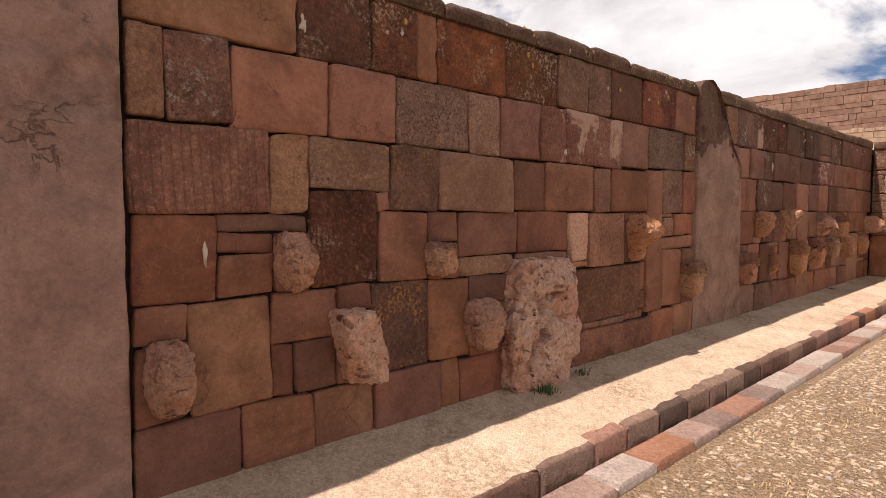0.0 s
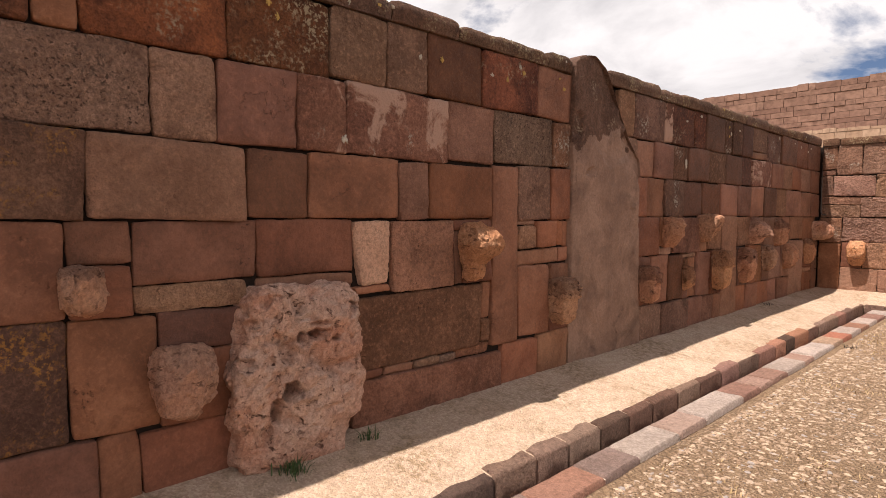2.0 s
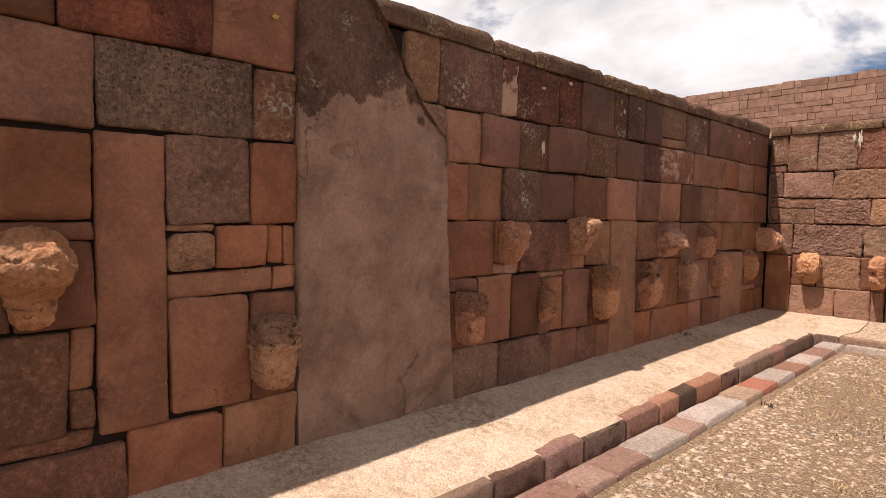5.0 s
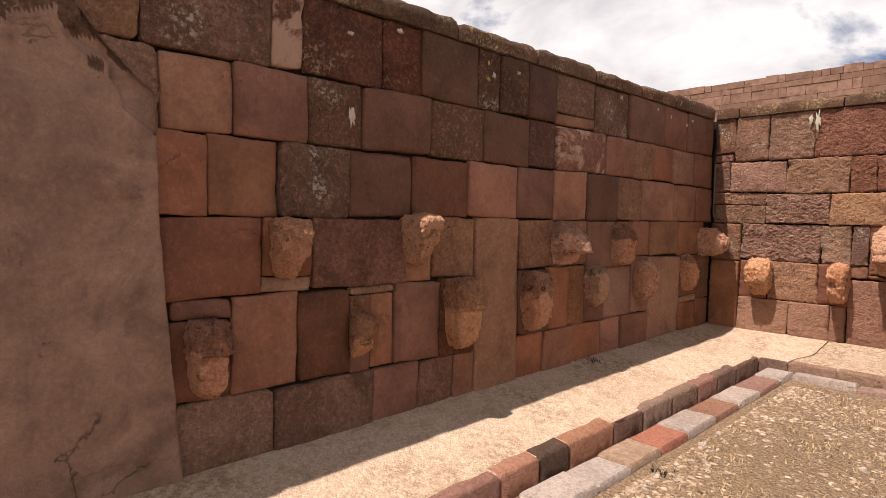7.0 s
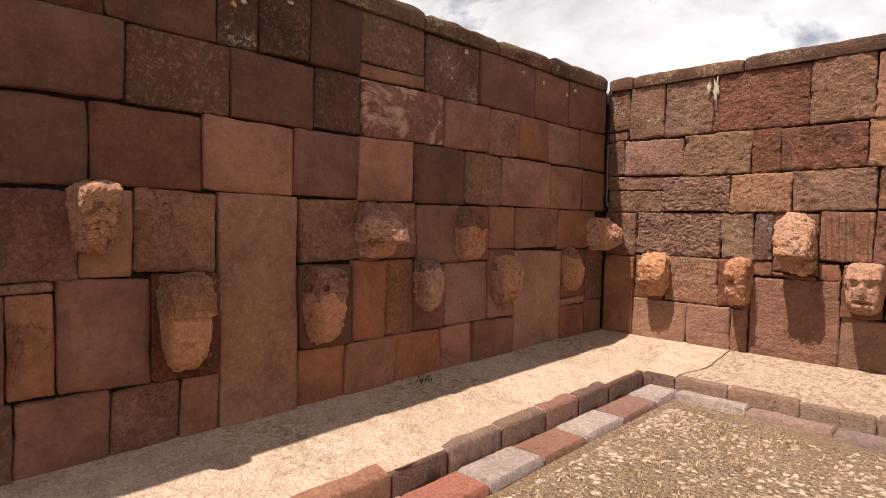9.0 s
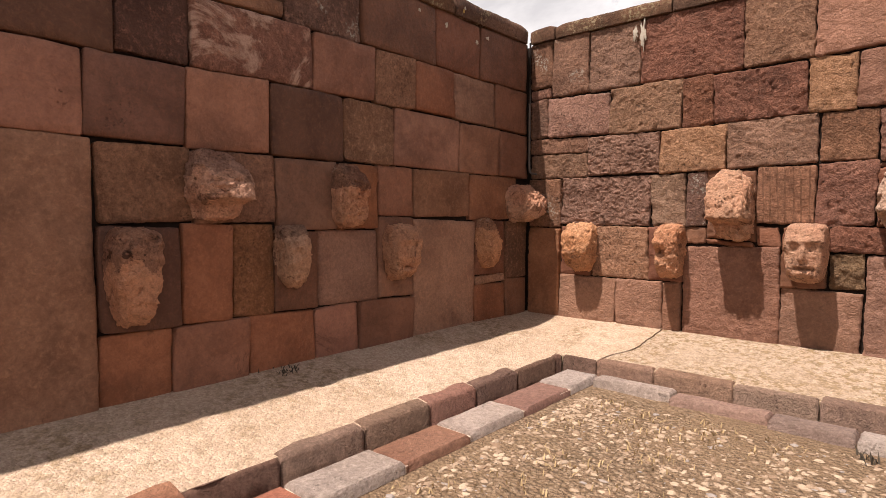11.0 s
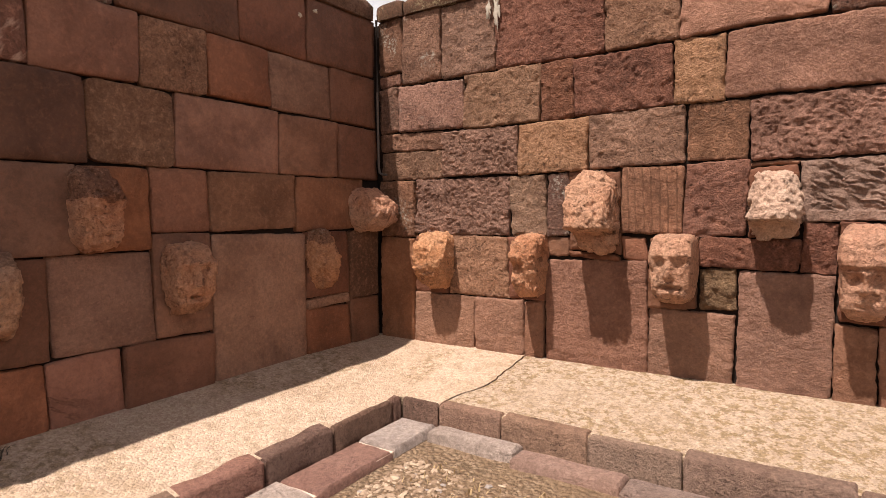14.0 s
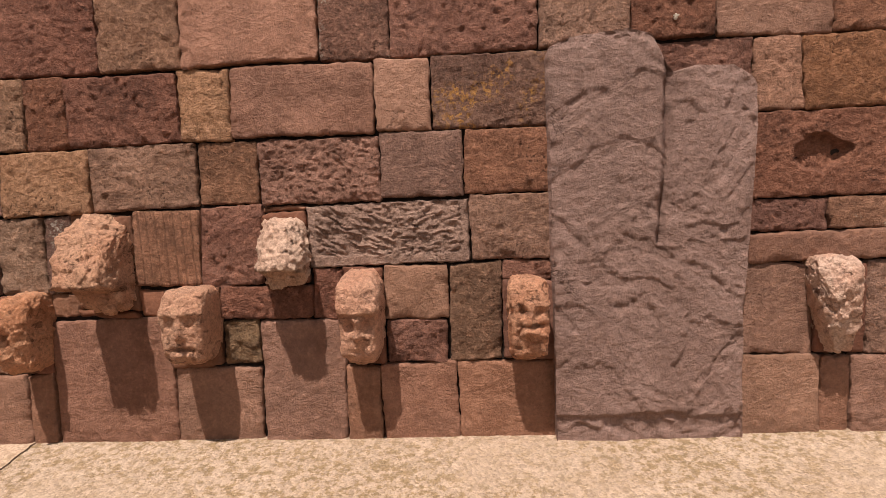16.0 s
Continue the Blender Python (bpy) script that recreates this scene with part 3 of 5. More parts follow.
def outer_ground():
    R = 2500.0
    lo, hi = (-0.5, -28.5), (28.5, 0.5)
    z = 2.38
    v = [(-R, -R, z), (R, -R, z), (R, R, z), (-R, R, z), (lo[0], lo[1], z), (hi[0], lo[1], z), (hi[0], hi[1], z), (lo[0], hi[1], z)]
    q = [(0, 1, 5, 4), (1, 2, 6, 5), (2, 3, 7, 6), (3, 0, 4, 7)]
    return mesh_object("ground_outer", v, q, GRASSLAND, smooth=False)


tagged(outer_ground(), "dry grassland around the sunken court, reaching the horizon", "ground", kind="structure")


def far_platform():
    """The large platform behind the end wall: a tall coursed wall above a lower tan step."""
    base = tagged(new("platform_wall"), "distant platform wall of coursed pink sandstone blocks", "wall")
    rnd = random.Random(5)

    def courses(name, y, x0, x1, z0, z1, high, material, chance):
        verts, faces = [], []
        z = z0
        while z < z1 - 0.05:
            h = min(high * rnd.uniform(0.55, 1.35), z1 - z)
            if z1 - z - h < 0.15:
                h = z1 - z
            x = x0
            while x < x1:
                w = high * rnd.choice((0.8, 1.2, 1.7, 2.4, 3.4)) * rnd.uniform(0.8, 1.2)
                e, k = rnd.uniform(0.0, 0.035), 0.008
                first = len(verts)
                top = z + h - k + (rnd.uniform(-0.04, 0.06) if z + h >= z1 - 0.01 else 0)
                for dy in (0.3, -e):
                    verts += [(x + k, y + dy, z + k), (x + w - k, y + dy, z + k), (x + w - k, y + dy, top), (x + k, y + dy, top)]
                f = first
                faces += [(f + 4, f + 5, f + 6, f + 7), (f, f + 4, f + 7, f + 3), (f + 1, f + 2, f + 6, f + 5), (f + 3, f + 7, f + 6, f + 2), (f, f + 1, f + 5, f + 4)]
                x += w
            z += h
        return tagged(mesh_object(name, verts, faces, material, base, smooth=False), kind="stuff")

    courses("upper_masonry", 22.0, -34.0, 16.0, 4.9, 7.95, 0.40, far_island("coursed_pink_blocks", FAR_A, FAR_B), 0)
    courses("lower_masonry", 20.4, -34.0, 16.0, 2.38, 5.45, 0.36, far_island("coursed_tan_blocks", FAR_C, FAR_D), 0)
    box("upper_core", (-34.0, 22.04, 2.3), (16.0, 24.0, 7.86), MORTAR, base)
    box("lower_core", (-34.0, 20.45, 2.3), (16.0, 22.0, 5.40), FAR_TAN, base)
    return base


FAR_A, FAR_B, FAR_C, FAR_D = (0.19, 0.106, 0.078), (0.28, 0.168, 0.124), (0.36, 0.235, 0.16), (0.46, 0.325, 0.235)


def far_island(name, a, b):
    k = Nodes(name)
    g = k.n.new("ShaderNodeNewGeometry")
    col = k.mix(g.outputs["Random Per Island"], a, b)
    n = k.noise(4.0, 7, 0.65)
    col = k.mix(k.ramp(n, 0.4, 0.75), col, tuple(c * 0.6 for c in a))
    return k.finish(col, n, 0.6, 0.05)


far_platform()


# ---- upright monoliths ----
def ends(*rows):
    """Left and right ends by height, from rows of (z, left, right)."""
    def at(z):
        for (za, la, ra), (zb, lb, rb) in zip(rows, rows[1:]):
            if z <= zb:
                t = max(0.0, (z - za) / (zb - za))
                return la + (lb - la) * t, ra + (rb - ra) * t
        return rows[-1][1], rows[-1][2]
    return at


def flakes(s, z):
    """Flaked skin: low steps where thin sheets have come away, more of them towards the head."""
    d = 0.0
    for k, (f, low) in enumerate(((1.2, 0.16), (2.1, 0.24))):
        q = noise.noise((s * f, z * f * 0.8, 7.7 + 3 * k)) + 0.14 * noise.noise((s * 7, z * 7, 1.2 + k))
        d -= 0.009 * max(0.0, min(1.0, (q - low) * 40))
    if z > 1.7:
        q = noise.noise((s * 2.0, z * 1.5, 3.1)) + 0.20 * noise.noise((s * 9, z * 9, 5))
        d -= 0.026 * max(0.0, min(1.0, (q + 0.25 - 0.55 * (2.5 - z)) * 26))
        d += 0.008 * noise.noise((s * 9, z * 7, 2))
    return d


def eroded(s, z):
    """Bulges, flowing erosion lines and thin broken flakes."""
    d = 0.022 * noise.noise((s * 2.0, z * 1.3, 11.0))
    # a long furrow between the tall part and its lower shoulder
    line = 4.27 - 0.10 * max(0.0, 1.55 - z) + 0.012 * noise.noise((z * 6, 0, 0))
    if z > 1.15:
        d -= 0.045 * math.exp(-(((s - line) / 0.016) ** 2))
    wx, wz = noise.noise((s * 2.0, z * 2.0, 6)), noise.noise((s * 2.0, z * 2.0, 16))
    u, v = s + 0.25 * wx, z + 0.25 * s + 0.30 * wz
    d += 0.004 * (0.3 - abs(noise.noise((u * 2, v * 6, 5)))) + 0.005 * (0.3 - abs(noise.noise((u * 5, v * 44, 8)))) + 0.006 * (0.3 - abs(noise.noise((u * 11, v * 20, 3))))
    # sheets that have broken away leave sharp low steps
    for k, (f, low) in enumerate(((2.6, 0.10), (3.7, 0.22), (5.0, 0.30))):
        q = noise.noise((u * f, v * f * 1.3, 21.0 + k)) + 0.16 * noise.noise((s * 18, z * 18, 2.0 + k))
        d -= 0.007 * max(0.0, min(1.0, (q - low) * 28))
    # a broken edge above the foot
    foot = 0.36 + 0.05 * noise.noise((s * 3, 1, 0)) + 0.015 * noise.noise((s * 12, 4, 0))
    if z < foot:
        d -= 0.016 * min(1.0, (foot - z) * 60)
    return d + 0.004 * noise.noise((s * 26, z * 26, 2.0)) + hewn(s, z, 5.0, 0.05, 0.03, 0.08, 0.001)


monolith = tagged(block(on_long, -13.9, -11.92, 0.0, 2.62, MONOLITH, 0.003, 0.03, 0.05, 0.12, cell=0.026, name="monolith", carve=flakes),
                  "tall smooth grey-brown upright monolith with flaking skin", "monolith", "upright monoliths")
def heads(*rows):
    """The height of a stone's head along its length, from rows of (s, z)."""
    return lambda s: float(np.interp(s, [r[0] for r in rows], [r[1] for r in rows]))


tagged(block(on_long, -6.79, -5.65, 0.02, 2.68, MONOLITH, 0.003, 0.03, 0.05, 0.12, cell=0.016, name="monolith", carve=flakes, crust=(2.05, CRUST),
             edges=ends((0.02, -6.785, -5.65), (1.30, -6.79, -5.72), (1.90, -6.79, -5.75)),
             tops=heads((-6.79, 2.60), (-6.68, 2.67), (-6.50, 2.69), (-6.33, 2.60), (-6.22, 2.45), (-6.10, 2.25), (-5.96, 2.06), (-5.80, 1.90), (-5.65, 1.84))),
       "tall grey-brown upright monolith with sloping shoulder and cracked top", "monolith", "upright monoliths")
tagged(block(on_end, 3.745, 4.66, 0.17, 2.10, MONOLITH_ROUGH, 0.002, 0.050, 0.04, 0.14, cell=0.009, name="monolith", carve=eroded,
             edges=ends((0.17, 3.755, 4.60), (0.9, 3.755, 4.60), (1.3, 3.745, 4.63), (1.85, 3.74, 4.655)),
             tops=heads((3.74, 2.03), (3.84, 2.07), (4.10, 2.10), (4.20, 2.07), (4.26, 1.95), (4.29, 1.90), (4.40, 1.925), (4.55, 1.92), (4.66, 1.85))),
       "eroded pinkish-grey upright monolith with a lower shoulder", "monolith", "upright monoliths")

# ---- carved tenon heads and the travertine block ----
ROCK = [(-1, 0.66, 0.66), (-0.7, 0.84, 0.88), (-0.2, 0.98, 1.0), (0.45, 1.0, 0.97), (0.8, 0.94, 0.86), (1, 0.84, 0.72)]
BANDED = [(-1, 0.60, 0.70), (-0.75, 0.78, 0.84), (-0.25, 0.88, 0.90), (0.12, 0.90, 0.88), (0.17, 1.0, 1.0), (0.62, 1.02, 1.0), (0.66, 0.98, 0.93), (0.95, 1.0, 0.95), (1, 0.95, 0.9)]
CAPPED = [(-1, 0.62, 0.66), (-0.75, 0.80, 0.84), (-0.2, 0.94, 0.95), (0.5, 1.0, 1.0), (0.9, 0.98, 0.94), (1, 0.92, 0.86)]
JUTTING = [(-1, 0.80, 0.50), (-0.55, 0.90, 0.60), (-0.40, 1.0, 1.0), (0.0, 1.0, 0.94), (0.6, 0.95, 0.76), (1, 0.80, 0.55)]
NECKED = [(-1, 0.55, 0.42), (-0.35, 0.66, 0.56), (-0.02, 0.88, 0.88), (0.25, 1.0, 1.0), (0.75, 0.98, 0.96), (1, 0.84, 0.84)]
TAPERED = [(-1, 0.70, 0.52), (-0.4, 0.84, 0.72), (0.3, 0.96, 0.92), (0.8, 1.0, 1.0), (1, 0.86, 0.9)]
BOXY = [(-1, 0.74, 0.78), (-0.8, 0.88, 0.90), (-0.3, 0.96, 0.96), (0.4, 1.0, 1.0), (0.93, 0.98, 0.94), (1, 0.94, 0.88)]
HOODED = [(-1, 0.66, 0.72), (-0.7, 0.84, 0.82), (0.1, 0.92, 0.88), (0.17, 0.97, 0.98), (0.3, 1.0, 1.0), (0.7, 0.96, 0.94), (1, 0.74, 0.70)]
TWO_LUMPS = [(-1, 0.9, 0.6), (-0.6, 1.0, 0.9), (-0.1, 1.0, 1.0), (0.45, 0.9, 0.8), (0.6, 0.6, 0.5), (1, 0.8, 0.6)]
FACE = ((-0.42, 0.22, 0.20, 0.12, -0.018), (0.42, 0.22, 0.20, 0.12, -0.018), (-0.42, 0.21, 0.09, 0.06, 0.012), (0.42, 0.21, 0.09, 0.06, 0.012), (0.0, -0.02, 0.16, 0.22, 0.022), (0.0, -0.16, 0.26, 0.07, 0.010),
        (0.0, 0.46, 0.8, 0.09, 0.010), (0.0, -0.50, 0.42, 0.045, -0.020), (0.0, -0.38, 0.42, 0.06, 0.008), (0.0, -0.64, 0.40, 0.08, 0.012))
WORN_FACE = ((-0.42, -0.18, 0.20, 0.10, 0.012), (0.42, -0.18, 0.20, 0.10, 0.012), (0.0, -0.28, 0.14, 0.20, 0.010), (0.35, -0.52, 0.30, 0.05, 0.012), (-0.1, -0.62, 0.4, 0.04, -0.008))
NOSE = ((0.0, 0.04, 0.75, 0.06, 0.012), (0.0, -0.12, 0.17, 0.26, 0.024), (0.0, -0.32, 0.30, 0.07, 0.012), (-0.45, -0.10, 0.22, 0.14, -0.010), (0.45, -0.10, 0.22, 0.14, -0.010), (0.0, -0.66, 0.30, 0.04, -0.006))
GASHES = ((-0.2, 0.42, 0.4, 0.06, -0.010), (0.35, 0.10, 0.35, 0.06, -0.010), (-0.3, -0.12, 0.3, 0.05, -0.008), (0.3, -0.62, 0.3, 0.12, -0.014))
# left end, right end, foot, head, depth, outline, marks, share of its head that is dark and rough, facets
HEADS_LONG = [
    (-11.88, -11.68, 0.42, 0.77, 0.18, ROCK, GASHES, None, 6), (-11.28, -11.07, 0.92, 1.23, 0.17, ROCK, (), None, 7), (-9.98, -9.68, 0.41, 0.77, 0.18, CAPPED, (), None, 6), (-10.31, -10.13, 0.93, 1.15, 0.16, CAPPED, (), 0.70, 4),
    (-7.07, -6.83, 0.50, 0.88, 0.18, BANDED, (), 0.30, 0), (-5.25, -5.06, 1.05, 1.37, 0.18, CAPPED, GASHES[:2], None, 7), (-4.41, -4.20, 1.08, 1.40, 0.225, TAPERED, (), None, 5), (-5.65, -5.46, 0.53, 0.90, 0.17, BANDED, WORN_FACE, 0.16, 0),
    (-4.77, -4.64, 0.58, 0.93, 0.11, TWO_LUMPS, (), -0.4, 0), (-4.06, -3.83, 0.53, 1.00, 0.20, BANDED, (), 0.16, 0), (-2.93, -2.64, 1.02, 1.37, 0.215, JUTTING, GASHES[1:3], 0.35, 5), (-2.08, -1.87, 0.98, 1.36, 0.16, BOXY, GASHES, 0.2, 5),
    (-3.29, -3.07, 0.55, 1.00, 0.18, CAPPED, ((-0.3, 0.1, 0.2, 0.08, 0.01), (0.3, 0.1, 0.2, 0.08, 0.01)), 0.28, 0), (-2.45, -2.25, 0.65, 1.01, 0.15, CAPPED, ((0, 0.1, 0.2, 0.2, 0.012),), 0.6, 4), (-1.67, -1.42, 0.63, 1.01, 0.15, ROCK, FACE, None, 0), (-0.71, -0.49, 0.65, 1.05, 0.12, ROCK, (), 0.7, 5),
]
for s0, s1, z0, z1, d, outline, marks, dark, facets in HEADS_LONG:
    banded = outline is BANDED
    tagged(boulder("tenon_head", on_long, s0 + 0.012, s1 - 0.012, z0 + 0.01, z1 - 0.01, d, HEAD, outline, 6.0, 0.012, marks=marks, facets=facets,
                   crown=(dark, HEAD_BAND) if dark is not None else None, calm=(-0.9, 0.12) if banded else None),
           "weathered orange stone head with worn headband in shaded wall" if banded else "eroded orange-brown stone tenon head set in the shaded wall",
           "carved head", "tenon heads")
tagged(boulder("tenon_head", on_long, -10.95, -10.65, 0.39, 0.80, 0.16, TRAVERTINE, [(-1, 0.86, 0.95), (0.9, 0.74, 1.0), (1, 0.70, 0.95)], 9.0, 0.010, -0.32, facets=3), "pale slanting eroded block set in the shaded wall", "carved head", "tenon heads")
tagged(boulder("tenon_head", on_long, -8.055, -7.805, 0.92, 1.31, 0.235, HEAD, NECKED, 4.5, 0.012, facets=3), "orange stone head with a jutting brow above a narrow neck", "carved head", "tenon heads")
tagged(boulder("tenon_head", on_long, -0.31, -0.03, 1.02, 1.31, 0.25, HEAD, ROCK, 4.0, 0.014, facets=4), "round orange stone head in the wall's corner", "carved head", "tenon heads")
# left end, right end, foot, head, depth, stone, outline, marks, roughness, lean, turn, facets
HEADS_END = [
    (0.425, 0.645, 0.63, 1.01, 0.18, HEAD, ROCK, (), 0.011, 0.0, -0.15, 6), (1.165, 1.315, 0.63, 1.00, 0.19, HEAD, BOXY, ((-0.5, 0.3, 0.5, 0.12, 0.014), (-0.5, 0.0, 0.4, 0.12, -0.03), (-0.6, -0.4, 0.3, 0.12, 0.014)), 0.010, 0.0, -0.35, 0),
    (1.50, 1.75, 0.91, 1.37, 0.26, HEAD, JUTTING, GASHES, 0.013, -0.10, 0.0, 4), (1.96, 2.17, 0.655, 1.015, 0.21, HEAD, BOXY, FACE, 0.006, 0.0, 0.0, 0),
    (2.40, 2.62, 1.00, 1.32, 0.23, HEAD_PALE, JUTTING, (), 0.012, 0.0, 0.0, 6), (2.765, 2.97, 0.64, 1.07, 0.22, HEAD, HOODED, NOSE, 0.006, 0.0, 0.0, 0),
    (3.54, 3.72, 0.645, 1.015, 0.19, HEAD, BOXY, ((-0.38, 0.28, 0.16, 0.10, -0.026), (0.45, 0.25, 0.2, 0.10, -0.014), (0.02, 0.05, 0.18, 0.25, 0.020), (0.25, -0.10, 0.45, 0.045, -0.022), (0.2, -0.25, 0.4, 0.10, 0.012)), 0.009, 0.0, 0.0, 0),
    (4.905, 5.075, 0.63, 1.07, 0.19, TRAVERTINE, TAPERED, (), 0.010, -0.12, 0.0, 4),
]
for s0, s1, z0, z1, d, material, outline, marks, rough, lean, turn, facets in HEADS_END:
    faced = rough < 0.0095
    tagged(boulder("tenon_head", on_end, s0, s1, z0, z1, d, material, outline, 6.0, rough * 1.25, lean, turn, marks, cuts=50, facets=facets),
           "weathered orange carved stone head with worn face on sunlit wall" if faced else "eroded pale orange stone tenon jutting from sunlit wall", "carved head", "tenon heads")
CAVITIES = [(-9.183, 0.741, 0.055, 0.03, 0.07), (-9.273, 0.73, 0.024, 0.03, 0.06), (-9.337, 0.471, 0.05, 0.045, 0.08), (-9.411, 0.372, 0.035, 0.06, 0.06), (-9.572, 0.637, 0.05, 0.03, 0.03), (-9.081, 0.706, 0.03, 0.015, 0.04), (-9.355, 0.668, 0.045, 0.06, 0.02), (-9.537, 0.828, 0.05, 0.02, 0.02), (-9.157, 0.795, 0.06, 0.012, 0.025), (-8.957, 0.867, 0.03, 0.03, 0.025), (-8.938, 0.197, 0.06, 0.07, 0.1)]
TRAVERTINE_OUTLINE = [(-1, 0.86, 1.0), (-0.7, 0.90, 1.0), (-0.35, 0.98, 1.0), (0.1, 1.0, 0.98), (0.6, 0.97, 0.95), (0.9, 0.93, 0.85), (1, 0.88, 0.7)]
tagged(boulder("travertine_block", on_long, -9.62, -8.90, 0.03, 1.00, 0.15, TRAVERTINE, TRAVERTINE_OUTLINE, 6.5, 0.024, 0.10, cuts=110, tail=0.10, holes=1.2, cavities=CAVITIES, calm=(-2, 2)),
       "pale pitted travertine block full of holes, standing on the ledge", "stone block")


# ---- pebbles and weeds ----
def gravel_chips():
    rnd = random.Random(3)
    verts, faces = [], []
    def chip(x, y, z, r):
        first = len(verts)
        n, turn = 5, rnd.uniform(0, 6.3)
        sx, h = rnd.uniform(0.6, 1.5), rnd.uniform(0.2, 0.45)
        for ring, (k, up) in enumerate(((1.0, -0.1), (0.85, 0.55), (0.35, 1.0))):
            for i in range(n):
                a = turn + i * 6.2832 / n
                q = r * k * rnd.uniform(0.75, 1.2)
                verts.append((x + q * sx * math.cos(a), y + q / sx * math.sin(a), z + r * h * up * rnd.uniform(0.8, 1.2)))
        for ring in range(2):
            for i in range(n):
                a, b = first + ring * n + i, first + ring * n + (i + 1) % n
                faces.append((a, b, b + n, a + n))
        faces.append(tuple(first + 2 * n + i for i in range(n)))
    for _ in range(62000):
        x, y = 1.22 + 4.2 * rnd.random() ** 1.5, rnd.uniform(-12.6, -1.22)
        patch = noise.noise((x * 0.9, y * 0.9, 2.0))
        if rnd.random() < 0.35 - 1.3 * patch + 0.5 * noise.noise((x * 4, y * 4, 5)):
            continue
        r = 0.004 + 0.017 * rnd.random() ** 3.2
        chip(x, y, gravel_z(x, y), r)
    return mesh_object("gravel_chips", verts, faces, PEBBLE, smooth=False)


tagged(gravel_chips(), "loose pale gravel chips on the court floor", "gravel", kind="stuff")


def blades(name, spots, material, count_each, height, spread, seed):
    rnd = random.Random(seed)
    verts, faces = [], []
    for (x, y, z) in spots:
        for _ in range(count_each):
            a, tilt = rnd.uniform(0, 6.3), rnd.uniform(0.1, 1.1)
            px, py = x + rnd.gauss(0, spread), y + rnd.gauss(0, spread)
            h, w = height * rnd.uniform(0.4, 1.2), 0.0025 + 0.002 * rnd.random()
            dx, dy = math.cos(a), math.sin(a)
            first = len(verts)
            for t, k in ((0.0, 1.0), (0.5, 0.8), (1.0, 0.1)):
                ox, up = h * tilt * t * t, h * t * (1 - 0.35 * tilt * t)
                for side in (-1, 1):
                    verts.append((px + dx * ox - dy * side * w * k, py + dy * ox + dx * side * w * k, z + up))
            faces += [(first, first + 1, first + 3, first + 2), (first + 2, first + 3, first + 5, first + 4)]
    return mesh_object(name, verts, faces, material)


def dry_grass():
    rnd = random.Random(8)
    spots = []
    for _ in range(900):
        x, y = 1.25 + 3.2 * rnd.random(), -1.25 - 8.5 * rnd.random() ** 1.4
        if noise.noise((x * 0.9, y * 0.9, 2.0)) < 0.12:
            spots.append((x, y, gravel_z(x, y)))
    return blades("dry_grass", spots, STRAW, 9, 0.028, 0.05, 4)


tagged(dry_grass(), "short dry straw-coloured grass among the gravel", "grass", kind="stuff")
tagged(blades("weed", [(0.19, -9.36, ledge_z(0.19, -9.36) - 0.002)], LEAF, 90, 0.09, 0.035, 2), "small dark green weed at the foot of the travertine block", "plant")
tagged(blades("weed", [(0.12, -8.86, ledge_z(0.12, -8.86) - 0.002)], LEAF, 40, 0.07, 0.03, 6), "small green weed beside the travertine block", "plant")
for x, y in ((0.06, -2.43),):
    tagged(blades("twigs", [(x, y, ledge_z(x, y) - 0.001)], TWIG, 40, 0.035, 0.045, int(-y * 100)), "small clump of dry dark twigs on the ledge", "debris", kind="stuff")
for x, y in ((1.25, -3.57), (2.50, -1.25)):
    tagged(blades("weed", [(x, y, gravel_z(x, y))], TWIG, 30, 0.045, 0.03, int(-y * 77)), "small dark dried weed on the gravel", "debris")


# ---- pale droppings and lichen on the walls ----
CHALK = plain("chalky_white_stain", (0.34, 0.28, 0.21), (0.58, 0.52, 0.43), 60.0)
GOLD = plain("golden_lichen", (0.36, 0.22, 0.06), (0.52, 0.36, 0.12), 70.0)


def splash(to_world, s, z, w, h, parent, material, seed, d=0.012):
    """A thin crust with a ragged outline."""
    n = 22
    verts = [to_world(s, d + 0.001, z)]
    for ring, (k, out) in enumerate(((0.6, 0.001), (1.0, -0.006))):
        for i in range(n):
            a = i * 6.2832 / n
            r = k * (1 + 0.9 * noise.noise((math.cos(a) * 2.2, math.sin(a) * 2.2, seed)) + 0.6 * noise.noise((math.cos(a) * 6, math.sin(a) * 6, seed)))
            verts.append(to_world(s + r * w * math.cos(a), d + out, z + r * h * math.sin(a)))
    faces = [(0, 1 + i, 1 + (i + 1) % n) for i in range(n)]
    faces += [(1 + i, 1 + n + i, 1 + n + (i + 1) % n, 1 + (i + 1) % n) for i in range(n)]
    return mesh_object("stain", verts, faces, material, parent)


